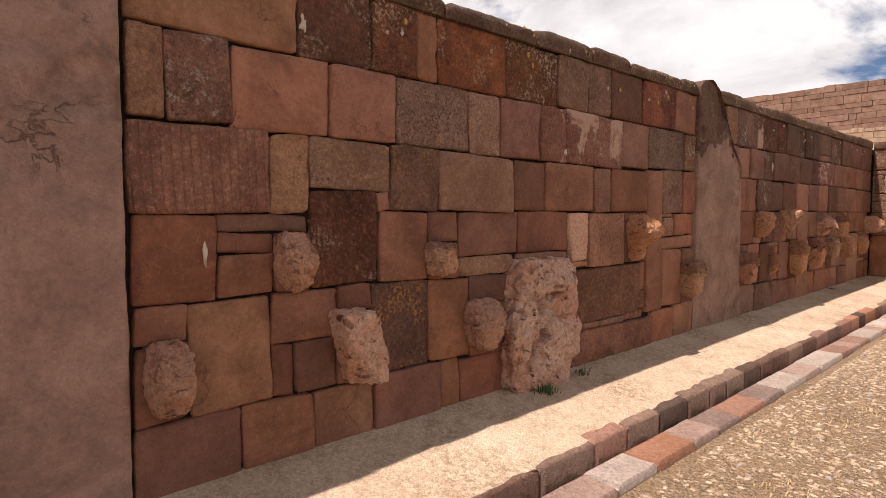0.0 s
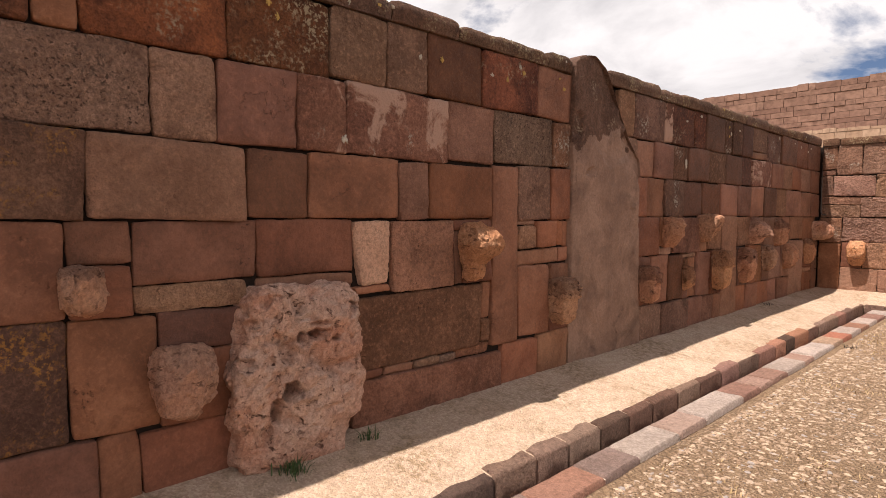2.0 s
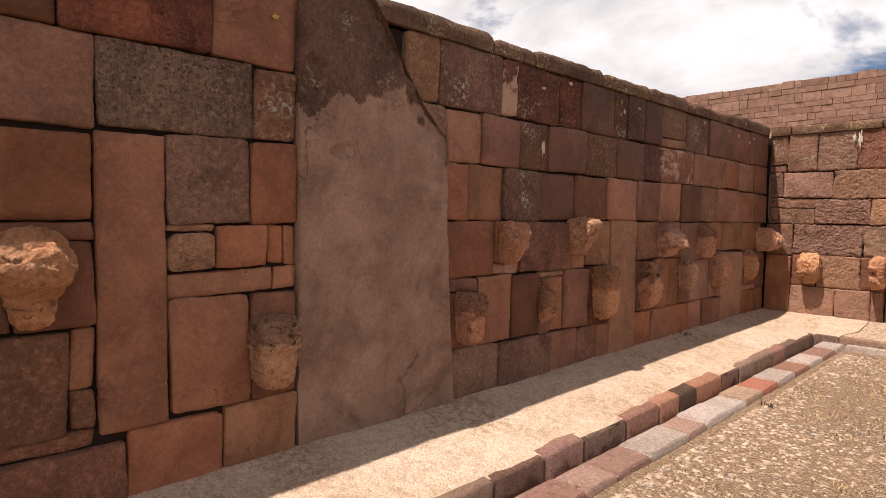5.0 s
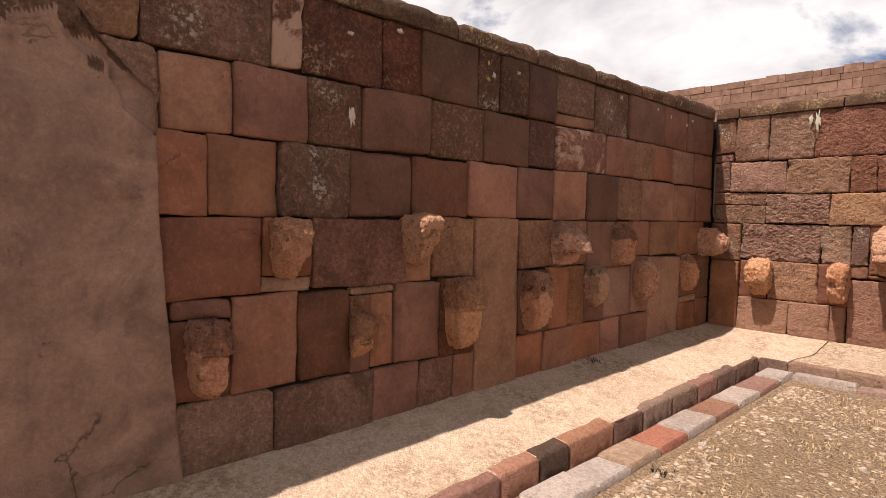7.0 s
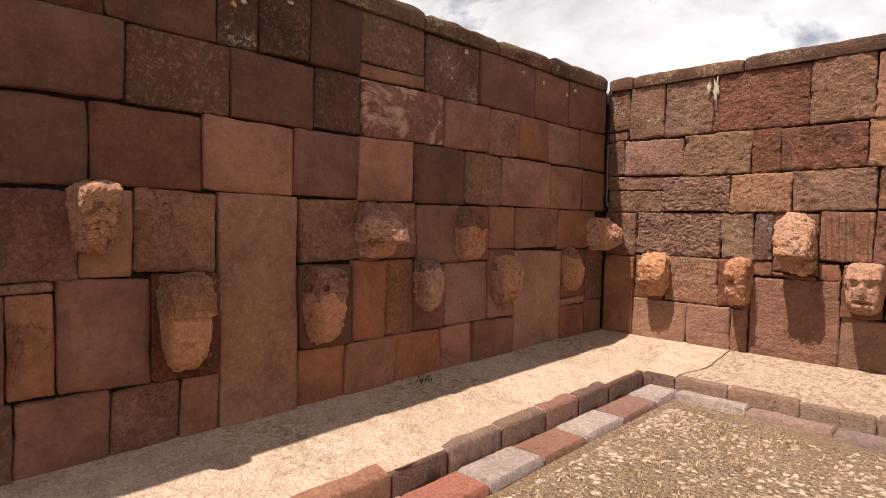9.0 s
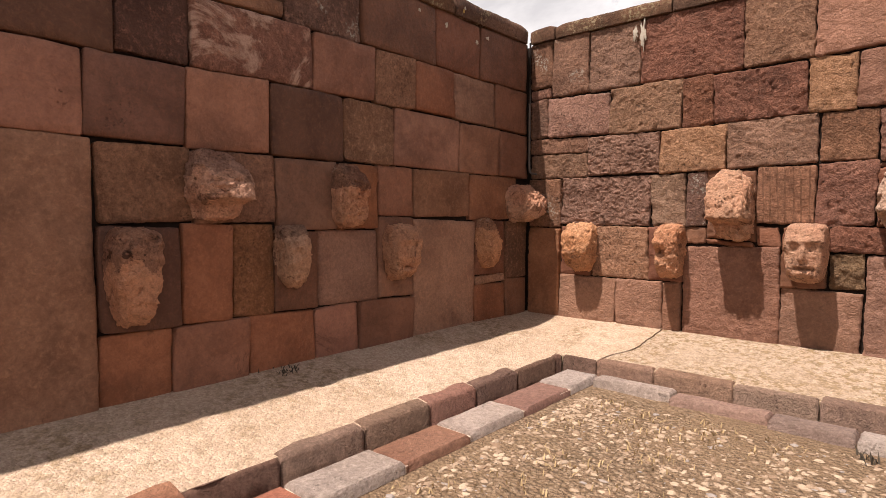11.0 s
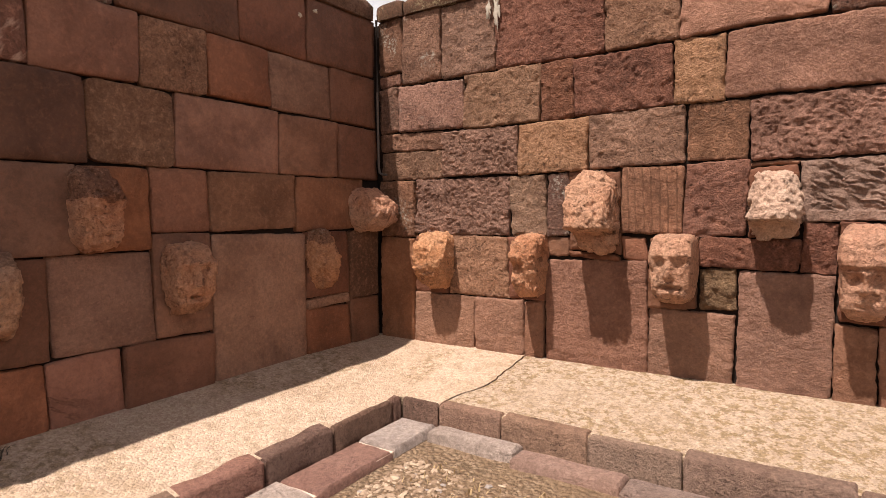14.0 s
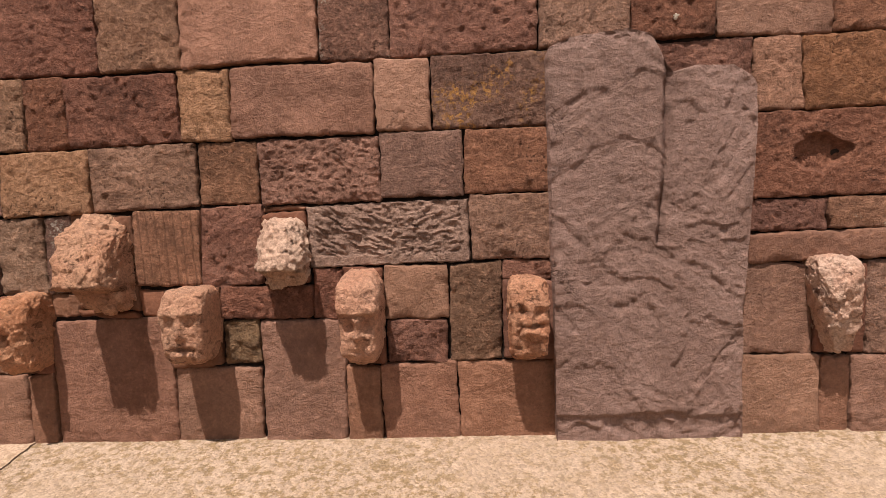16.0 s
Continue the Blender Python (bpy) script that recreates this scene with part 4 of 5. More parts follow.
STAINS_LONG = [(-4.76, 1.92, 0.022, 0.045), (-11.10, 2.26, 0.02, 0.045), (-11.60, 1.13, 0.008, 0.05), (-8.94, 1.78, 0.02, 0.02)]
for i, (s, z, w, h) in enumerate(STAINS_LONG):
    splash(on_long, s, z, w, h, wall_long, CHALK, i * 3.3)
STAINS_END = [(0.925, 2.40, 0.020, 0.05), (0.985, 2.39, 0.022, 0.09), (4.32, 2.15, 0.012, 0.012)]
for i, (s, z, w, h) in enumerate(STAINS_END):
    splash(on_end, s, z, w, h, wall_end, CHALK, 50 + i * 3.3)
rnd = random.Random(31)
for i in range(46):
    # round lichens on the coping and the top course
    s = rnd.uniform(-10.8, -0.4)
    splash(on_long, s, rnd.choice((2.56, 2.55, 2.42, 2.33)) + rnd.uniform(-0.03, 0.03), rnd.uniform(0.008, 0.022), rnd.uniform(0.008, 0.020), wall_long, rnd.choice((CHALK, GOLD, CHALK)), 90 + i, 0.018)


# ---- coping stones ----
def coping(to_world, s0, s1, parent, seed, low=0.42, high=1.0, z=2.495, h=0.12):
    rnd = random.Random(seed)
    s = s0
    while s < s1 - 0.05:
        w = min(rnd.uniform(low, high), s1 - s)
        if s1 - s - w < 0.25:
            w = s1 - s
        cap_stone(to_world, s, s + w, z, z + h * rnd.uniform(0.88, 1.12), parent, rnd)
        s += w


def cap_stone(to_world, s0, s1, z0, z1, parent, rnd):
    """A coping stone with a rounded, uneven front edge."""
    count[0] += 1
    seed = count[0] * 1.9
    nu = max(5, round((s1 - s0) / 0.05))
    prof = [(-0.02, 0.0), (0.012, 0.02), (0.020, 0.35), (0.018, 0.78), (0.004, 0.96), (-0.05, 1.0), (-0.30, 1.0), (-0.55, 0.98), (-0.58, 0.0)]
    verts, faces = [], []
    for i in range(nu + 1):
        u = i / nu
        s = s0 + 0.006 + u * (s1 - s0 - 0.012)
        tip = 0.018 * (math.exp(-u * (s1 - s0) / 0.025) + math.exp(-(1 - u) * (s1 - s0) / 0.025))
        for d, v in prof:
            zz = z0 + 0.004 + v * (z1 - z0 - tip) + 0.010 * v * wobble(s, v, seed, 7) + 0.007 * v * wobble(s, v * 3, seed, 20)
            verts.append(to_world(s, d - (tip * 0.5 if d > -0.1 else 0) + 0.010 * wobble(s, v, seed + 3, 9), zz))
    n = len(prof)
    for i in range(nu):
        for j in range(n - 1):
            a = i * n + j
            faces.append((a, a + n, a + n + 1, a + 1))
    faces += [tuple(range(n)), tuple(nu * n + j for j in range(n - 1, -1, -1))]
    return mesh_object("coping_stone", verts, faces, CAP, parent)


coping(on_long, -14.4, -6.80, wall_long, 1)
coping(on_long, -6.30, -0.03, wall_long, 2)
coping(on_end, 0.012, 0.25, wall_end, 3)
coping(on_end, 0.25, 6.5, wall_end, 4, 0.8, 1.4)


def conduit():
    """A thin grey conduit that runs down the corner and turns along the end wall."""
    line = [(0.035, -0.035, 2.50), (0.034, -0.036, 2.0), (0.036, -0.035, 1.47), (0.045, -0.036, 1.43), (0.07, -0.036, 1.415), (0.11, -0.036, 1.412)]
    verts, faces, n = [], [], 8
    for k, p in enumerate(line):
        way = Vector(line[min(k + 1, len(line) - 1)]) - Vector(line[max(k - 1, 0)])
        q = way.to_track_quat("Z", "Y")
        verts += [tuple(Vector(p) + q @ Vector((0.009 * math.cos(i * 6.2832 / n), 0.009 * math.sin(i * 6.2832 / n), 0))) for i in range(n)]
    for k in range(len(line) - 1):
        faces += [(k * n + i, k * n + (i + 1) % n, (k + 1) * n + (i + 1) % n, (k + 1) * n + i) for i in range(n)]
    faces += [tuple(range(n))[::-1], tuple((len(line) - 1) * n + i for i in range(n))]
    return mesh_object("conduit", verts, faces, plain("grey_conduit", (0.07, 0.055, 0.048), (0.12, 0.10, 0.085), 30.0, 0.6))


tagged(conduit(), "thin grey conduit running down the corner of the walls", "conduit")


# ---- kerbs ----
def kerb_stone(x0, x1, y0, y1, top, deep, material, parent, seed):
    """A kerb block with worn edges; top(x, y) is the height of its upper face."""
    rnd = random.Random(seed)
    k = 0.003 if deep > 0.5 else 0.005
    x0, x1, y0, y1 = x0 + k, x1 - k, y0 + k, y1 - k
    nx, ny = max(3, round((x1 - x0) / 0.05)), max(3, round((y1 - y0) / 0.05))
    def ladder(a, b, n):
        e = 0.012
        return [a, a] + [a + e + (b - a - 2 * e) * i / n for i in range(n + 1)] + [b, b]
    xs, ys = ladder(x0, x1, nx), ladder(y0, y1, ny)
    lift = rnd.uniform(-0.006, 0.008) if deep < 0.5 else rnd.uniform(0.001, 0.003)
    verts, faces = [], []
    for j, y in enumerate(ys):
        for i, x in enumerate(xs):
            outer = i in (0, len(xs) - 1) or j in (0, len(ys) - 1)
            rim = i in (1, len(xs) - 2) or j in (1, len(ys) - 2)
            px = x + 0.003 * noise.noise((x * 2, y * 5, seed)) + (0.03 * noise.noise((0, y * 7, seed)) if i < 3 and x < 0.8 else 0.0) + 0.001 * noise.noise((x * 20, y * 20, seed))
            py = y + 0.006 * noise.noise((x * 11, y * 2, seed + 3))
            z = top(x, y) + lift + (0.004 if deep < 0.5 else 0.001) * noise.noise((x * 9, y * 9, seed)) - (0.015 if rim else 0.0)
            verts.append((px, py, z - deep if outer else z))
    n = len(xs)
    for j in range(len(ys) - 1):
        for i in range(n - 1):
            a = j * n + i
            faces.append((a, a + 1, a + n + 1, a + n))
    return mesh_object("kerb_stone", verts, faces, material, parent)


upper_kerb = tagged(new("kerb_upper"), "stone kerb along the ledge's edge, dark and tan blocks", "kerb", kind="structure")
lower_kerb = tagged(new("kerb_lower"), "low kerb of pinkish-grey, red and tan blocks beside the gravel", "kerb", kind="structure")
# blocks along the ledge: where each ends, its stone, and how far its top lies bare of plaster
UPPER = [(-0.86, 2, 0.05), (-1.30, 2, 0.045), (-1.70, 2, 0.10), (-2.07, 5, 0.11), (-2.50, 6, 0.11), (-2.93, 6, 0.09), (-3.30, 2, 0.03), (-3.78, 7, 0.13), (-4.06, 0, 0.13), (-4.38, 7, 0.12),
         (-4.83, 5, 0.10), (-5.32, 2, 0.03), (-5.70, 5, 0.12), (-6.12, 2, 0.06), (-6.50, 6, 0.08), (-6.89, 2, 0.10), (-7.21, 2, 0.09), (-7.56, 0, 0.11), (-7.90, 6, 0.13), (-8.20, 6, 0.13),
         (-8.55, 6, 0.12), (-8.95, 0, 0.09), (-9.35, 6, 0.10), (-9.70, 7, 0.13), (-10.20, 6, 0.06), (-10.75, 2, 0.04)]
y, i = -0.775, 0
for end_y, stone_kind, bare in UPPER + [(-11.2 - 0.46 * n, 2, 0.04) for n in range(6)]:
    kerb_stone(0.80 - 0.85 * bare, 0.805, end_y, y, lambda a, b: ledge_z(a, b) + 0.007, 0.60, KERB[stone_kind], upper_kerb, i)
    y, i = end_y, i + 1
x = 0.81
for end_x, stone_kind, bare in [(crack_x(-0.76), 2, 0.03), (1.42, 6, 0.07), (1.86, 6, 0.08), (2.26, 6, 0.05), (2.85, 6, 0.09)] + [(3.35 + 0.5 * n, 6, 0.05 + 0.04 * (n % 2)) for n in range(11)]:
    kerb_stone(x, end_x, -0.785, -0.785 + bare, lambda a, b: ledge_z(a, b) + 0.007, 0.60, KERB[stone_kind], upper_kerb, i)
    x, i = end_x, i + 1
# low blocks beside the gravel
LOWER = [(-1.27, 4), (-1.74, 5), (-2.17, 4), (-2.58, 5), (-3.00, 4), (-3.36, 3), (-3.70, 1), (-4.02, 4), (-4.39, 4), (-4.66, 8), (-5.15, 4), (-5.51, 5), (-5.80, 8), (-6.15, 5), (-6.80, 4),
         (-7.19, 8), (-7.69, 4), (-8.05, 9), (-8.51, 7), (-8.84, 9), (-9.16, 8), (-9.62, 7), (-10.0, 4), (-10.5, 8)]
for n in range(29):
    box("kerb_mortar", (0.935, -0.94 - 0.44 * (n + 1), -0.30), (1.14, -0.94 - 0.44 * n, base_z(-0.94 - 0.44 * (n + 1)) - 0.163), PALE_MORTAR, lower_kerb)
y = -0.93
for end_y, stone_kind in LOWER + [(-11.0 - 0.45 * n, 4 if n % 2 else 8) for n in range(6)]:
    kerb_stone(0.925, 1.15, end_y, y, lambda a, b: base_z(b) - 0.150, 0.45, KERB[stone_kind], lower_kerb, i)
    y, i = end_y, i + 1
x = 1.155
for end_x, stone_kind in [(1.62, 4), (2.10, 8), (2.45, 9), (2.95, 4), (3.45, 8)] + [(3.9 + 0.46 * n, 4) for n in range(11)]:
    kerb_stone(x, end_x, -1.045 - 0.09 * (min(x, 3.0) - 1.2), -0.93 - 0.05 * (min(x, 3.0) - 1.2), lambda a, b: 0.095, 0.45, KERB[stone_kind], lower_kerb, i)
    x, i = end_x, i + 1


# ---- wall stones ----
def chiselled(s, z):
    """Rows of slanting chisel ridges inside a plain margin."""
    if min(s - 2.64, 3.35 - s, z - 1.12, 1.385 - z) < 0.012 + 0.006 * noise.noise((s * 30, z * 30, 4)):
        return 0.006
    y = z + 0.32 * (s - 3.0) * (1 if s < 3.02 else -0.6) + 0.014 * noise.noise((s * 16, z * 16, 5))
    furrow = abs(noise.noise((s * 15, y * 46, 1.0))) + 0.5 * abs(noise.noise((s * 30, y * 75, 6.0)))
    return 0.026 * (furrow - 0.30)


def hollow(s, z):
    """A broken-out hollow with a rough floor."""
    r = math.hypot((s - 4.96) / 0.11, (z - 1.53) / 0.075) + 0.35 * noise.noise((s * 16, z * 16, 3))
    return -0.042 * max(0.0, min(1.0, (1.15 - r) * 4)) + 0.006 * noise.noise((s * 40, z * 40, 1))


def bedding(s, z):
    """Wavy bedding lines worn into steps."""
    q = z * 9 + 2.2 * noise.noise((s * 2.6, z * 3.0, 5)) + 0.5 * noise.noise((s * 9, z * 9, 2))
    f = q - math.floor(q)
    return 0.014 * (f if f < 0.85 else (1 - f) * 5.67) - 0.006


def strata(s, z):
    """Thin level beds, some worn back."""
    return 0.012 * noise.noise((s * 2.5, z * 48, 3)) + 0.006 * noise.noise((s * 6, z * 110, 8))


def wavy(s, z):
    """A roughly hewn face with jagged ridges."""
    x, y = s + 0.014 * noise.noise((s * 20, z * 20, 1)), z + 0.014 * noise.noise((s * 20, z * 20, 9))
    return hewn(x, y, 7.0, 0.034, 0.018, 0.36, 0.002) + 0.010 * abs(noise.noise((s * 16, z * 34, 4))) + 0.006 * noise.noise((s * 8, z * 8, 2))


LONG, END = (on_long, wall_long), (on_end, wall_end)


GRIT = {"u": 0.003, "a": 0.008, "s": 0.006, "p": 0.006, "r": 0.007, "m": 0.007, "g": 0.009, "t": 0.010, "U": 0.006, "B": 0.006, "C": 0.003}
FACET = {"a": 0.9, "o": 0.5, "t": 0.5, "g": 0.4, "l": 0.7, "y": 0.6, "p": 0.3, "r": 0.3, "L": 0.8, "h": 0.5, "e": 0.6, "k": 0.35, "W": 0.5, "m": 0.25}
CARVED = {"z": strata, "C": chiselled, "H": hollow, "v": bedding, "u": wavy}


def lay(side, stones):
    """Lays stones on a wall: left end, right end, foot, head, and a tone with how light it is."""
    to_world, parent = side
    end = side is END
    for s0, s1, z0, z1, tone in stones:
        t, tint = tone[0], float(tone[1:] or 1)
        small = min(s1 - s0, z1 - z0) < 0.13
        rough = ROUGH.get(t, 0.002) * (1.0 if end or t in "auWC" else 0.6)
        soft = 0.009 if end else 0.035 if t in "Wt" and not small else 0.016
        block(to_world, s0, s1, z0, z1, TONES[{"H": "a", "U": "u", "z": "t"}.get(t, t)], rough, -0.012 if small else -0.004, 0.012 if small else soft, parent=parent,
              edges=ends((z0, s0 + 0.040, s1 - 0.030), (z0 + 0.7 * (z1 - z0), s0, s1 - 0.004), (z1, s0, s1 - 0.002)) if t == "W" else None, cell=0.008 if t in "CuH" else 0.0105 if end else 0.016 if t in "kgotlaehyW" else 0.030,
              swell=0.004, carve=CARVED.get(t), joint=0.003, ragged=0.007 if end else 0.004,
              grit=GRIT.get(t, 0.010) if end else 0.004 if t in "kgotlaehyW" else 0.0, facet=FACET.get(t, 0.0) * (1.0 if end else 0.6), chips=0.016 if end else 0.012, tint=tint)


# long wall, first bay
lay(LONG, [
    (-11.90, -11.12, 2.11, 2.50, "m.9"), (-11.12, -10.67, 2.10, 2.50, "e"), (-10.67, -10.36, 2.10, 2.50, "e"), (-10.36, -10.20, 2.10, 2.50, "m.9"),
    (-10.20, -9.59, 2.10, 2.50, "h1.15"), (-9.59, -9.02, 2.10, 2.50, "e"), (-9.02, -8.64, 2.11, 2.50, "t.72"), (-8.64, -8.32, 2.11, 2.50, "o.68"),
    (-8.32, -7.83, 2.11, 2.50, "d.6"), (-7.83, -7.22, 2.11, 2.50, "h"), (-7.22, -6.79, 2.11, 2.50, "r.75"),
])
lay(LONG, [
    (-11.90, -11.75, 1.72, 2.11, "o"), (-11.75, -11.46, 1.72, 2.11, "g"), (-11.46, -10.94, 1.71, 2.10, "r1.15"), (-10.94, -10.51, 1.71, 2.10, "r"),
    (-10.51, -9.93, 1.71, 2.10, "l"), (-9.93, -9.64, 1.70, 2.10, "t.9"), (-9.64, -9.22, 1.70, 2.10, "r.72"), (-9.22, -8.92, 1.70, 2.10, "w.75"),
    (-8.92, -8.14, 1.70, 2.11, "w.95"), (-8.14, -7.70, 1.72, 2.11, "p.85"), (-7.70, -7.02, 1.74, 2.11, "l.68"), (-7.02, -6.79, 1.75, 2.10, "g.9"),
])
lay(LONG, [
    (-11.91, -11.28, 1.31, 1.71, "b.62"), (-11.28, -11.06, 1.31, 1.71, "t1.08"), (-11.06, -10.55, 1.44, 1.71, "t.8"), (-10.64, -10.55, 1.33, 1.44, "m"),
    (-10.55, -10.19, 1.33, 1.71, "y"), (-10.19, -9.50, 1.33, 1.70, "p.85"), (-9.50, -9.16, 1.34, 1.69, "d.75"), (-9.16, -8.55, 1.34, 1.70, "r.8"),
    (-8.55, -8.31, 1.33, 1.69, "p.72"), (-8.31, -7.72, 1.34, 1.70, "d1.1"), (-7.43, -7.04, 1.33, 1.74, "o.78"), (-7.04, -6.79, 1.33, 1.74, "r.75"),
])
lay(LONG, [
    (-11.54, -11.07, 1.22, 1.31, "d.75"), (-11.54, -11.26, 1.12, 1.22, "d.85"), (-11.06, -10.64, 0.93, 1.44, "h.72"), (-10.27, -10.02, 1.14, 1.33, "d.9"),
    (-10.02, -9.45, 1.04, 1.33, "d1.1"), (-9.45, -8.87, 1.04, 1.34, "d1.0"), (-8.87, -8.61, 0.95, 1.33, "W"), (-7.43, -7.21, 1.11, 1.29, "t"),
    (-7.43, -7.21, 1.29, 1.33, "p"), (-7.21, -6.95, 1.12, 1.33, "r.9"), (-6.95, -6.86, 1.13, 1.33, "r"), (-6.86, -6.79, 1.12, 1.33, "m"),
])
lay(LONG, [
    (-11.90, -11.54, 0.91, 1.31, "r.68"), (-11.54, -11.27, 0.92, 1.12, "m.85"), (-11.26, -11.07, 0.92, 1.22, "d"), (-10.63, -10.27, 0.92, 1.33, "m.8"),
    (-10.27, -10.02, 0.91, 1.14, "d"), (-10.02, -9.50, 0.91, 1.04, "z1.0"), (-9.45, -8.87, 0.965, 1.04, "m.7"), (-9.40, -8.88, 0.93, 0.965, "r.6"), (-8.87, -8.61, 0.90, 0.95, "m"),
    (-8.60, -8.08, 0.89, 1.33, "k1.25"), (-8.08, -8.00, 0.90, 1.26, "d.7"), (-8.00, -7.71, 0.90, 1.26, "d.85"), (-8.08, -7.71, 1.26, 1.34, "d1.0"), (-7.71, -7.43, 0.43, 1.72, "r.72"), (-7.43, -6.92, 0.99, 1.11, "m"),
    (-7.04, -6.79, 0.85, 0.99, "d"), (-6.92, -6.79, 1.00, 1.12, "m"),
])
lay(LONG, [
    (-11.90, -11.68, 0.74, 0.91, "r.75"), (-11.68, -11.28, 0.39, 0.91, "m.9"), (-11.28, -10.91, 0.66, 0.92, "r.85"), (-10.91, -10.69, 0.78, 0.93, "d.85"),
    (-10.69, -10.27, 0.40, 0.92, "y.8"), (-10.27, -9.92, 0.40, 0.91, "m.75"), (-9.92, -9.49, 0.72, 0.91, "d.85"), (-8.91, -7.81, 0.445, 0.885, "k.62"), (-7.81, -7.715, 0.64, 0.90, "m.7"), (-7.81, -7.715, 0.47, 0.64, "k.8"), (-8.90, -8.66, 0.39, 0.445, "d.9"), (-8.66, -8.42, 0.39, 0.445, "m.8"), (-8.42, -8.20, 0.39, 0.445, "t.8"), (-8.20, -8.05, 0.39, 0.445, "l.9"), (-8.05, -7.72, 0.39, 0.47, "k.75"),
    (-7.42, -7.04, 0.45, 0.99, "m.98"), (-7.04, -6.79, 0.45, 0.85, "d"),
])
lay(LONG, [
    (-11.90, -11.68, 0.39, 0.74, "d"), (-11.28, -11.16, 0.39, 0.66, "d.75"), (-11.16, -10.92, 0.39, 0.66, "d.75"), (-10.91, -10.69, 0.38, 0.78, "d.9"),
    (-9.92, -9.45, 0.38, 0.72, "d1.1"),
])
lay(LONG, [
    (-11.91, -11.44, 0.01, 0.39, "d1.1"), (-11.44, -11.05, 0.02, 0.39, "r.85"), (-11.05, -10.67, 0.02, 0.38, "m.85"), (-10.67, -10.17, 0.03, 0.40, "d1.15"),
    (-10.17, -10.00, 0.04, 0.40, "r.85"), (-10.00, -9.49, 0.04, 0.38, "r.8"), (-8.89, -7.60, 0.06, 0.39, "v1.05"), (-7.60, -7.18, 0.08, 0.43, "r.9"),
    (-7.18, -6.79, 0.08, 0.45, "m.9"),
])
# long wall, second bay
lay(LONG, [
    (-6.09, -5.81, 2.09, 2.50, "t.68"), (-5.81, -5.22, 2.09, 2.50, "g.72"), (-5.22, -5.05, 2.10, 2.50, "w.46"), (-5.05, -4.54, 2.10, 2.50, "h.54"),
    (-4.54, -4.25, 2.10, 2.50, "h.51"), (-4.25, -3.76, 2.10, 2.50, "d.51"), (-3.76, -3.54, 2.10, 2.50, "g.40"), (-3.54, -3.24, 2.11, 2.50, "g.37"),
    (-3.24, -2.89, 2.11, 2.50, "d.46"), (-2.89, -2.37, 2.20, 2.50, "o.56"), (-2.89, -2.36, 2.11, 2.20, "m.65"), (-2.36, -1.82, 2.10, 2.50, "g.65"),
    (-1.82, -1.15, 2.10, 2.50, "d.78"), (-1.15, -0.65, 2.10, 2.50, "d.85"), (-0.65, -0.01, 2.10, 2.50, "d.75"),
])
lay(LONG, [
    (-6.00, -5.74, 1.83, 2.09, "t.7"), (-5.74, -5.41, 1.74, 2.08, "m.85"), (-5.41, -5.02, 1.74, 2.09, "d1.1"), (-5.02, -4.68, 1.74, 2.09, "g.54"),
    (-4.68, -4.17, 1.75, 2.10, "d.67"), (-4.17, -3.69, 1.75, 2.10, "o.40"), (-3.69, -3.21, 1.75, 2.10, "d.56"), (-3.21, -2.88, 1.76, 2.11, "a.42"),
    (-2.88, -2.18, 1.76, 2.10, "w.85"), (-2.18, -1.72, 1.76, 2.10, "r.72"), (-1.72, -1.36, 1.76, 2.10, "o.82"), (-1.36, -0.95, 1.77, 2.10, "r.72"),
    (-0.95, -0.45, 1.76, 2.10, "p.85"), (-0.45, -0.01, 1.75, 2.10, "d.8"),
])
lay(LONG, [
    (-5.78, -5.53, 1.36, 1.74, "r.95"), (-5.53, -5.18, 1.36, 1.74, "d1.1"), (-5.18, -4.76, 1.36, 1.74, "g.58"), (-4.76, -4.31, 1.37, 1.74, "d.64"),
    (-4.31, -3.83, 1.38, 1.74, "d.72"), (-3.83, -3.34, 1.38, 1.75, "r.84"), (-3.34, -2.91, 1.38, 1.75, "d.84"), (-2.91, -2.46, 1.37, 1.76, "r.82"),
    (-2.46, -1.97, 1.37, 1.76, "d.55"), (-1.97, -1.55, 1.38, 1.76, "t.62"), (-1.55, -0.89, 1.38, 1.76, "m.8"), (-0.89, -0.39, 1.38, 1.75, "r.75"),
    (-0.39, -0.01, 1.38, 1.74, "d.8"),
])
lay(LONG, [
    (-5.75, -5.27, 0.98, 1.36, "r.68"), (-5.27, -4.99, 1.06, 1.36, "d"), (-4.99, -4.36, 0.98, 1.36, "a.78"), (-4.36, -4.14, 0.98, 1.37, "m.85"),
    (-4.14, -3.76, 0.99, 1.38, "k1.05"), (-3.30, -2.88, 1.01, 1.37, "k.9"), (-2.88, -2.43, 1.01, 1.37, "k.9"), (-2.43, -2.02, 0.97, 1.37, "d.9"),
    (-2.02, -1.69, 0.97, 1.37, "r.72"), (-1.69, -1.37, 1.05, 1.38, "r.8"), (-1.37, -0.77, 1.05, 1.38, "p.72"), (-0.77, -0.15, 1.03, 1.38, "m.75"),
])
lay(LONG, [
    (-5.70, -5.42, 0.88, 0.98, "d"), (-5.27, -4.99, 0.98, 1.06, "p"), (-4.75, -4.44, 0.93, 0.98, "t"),
])
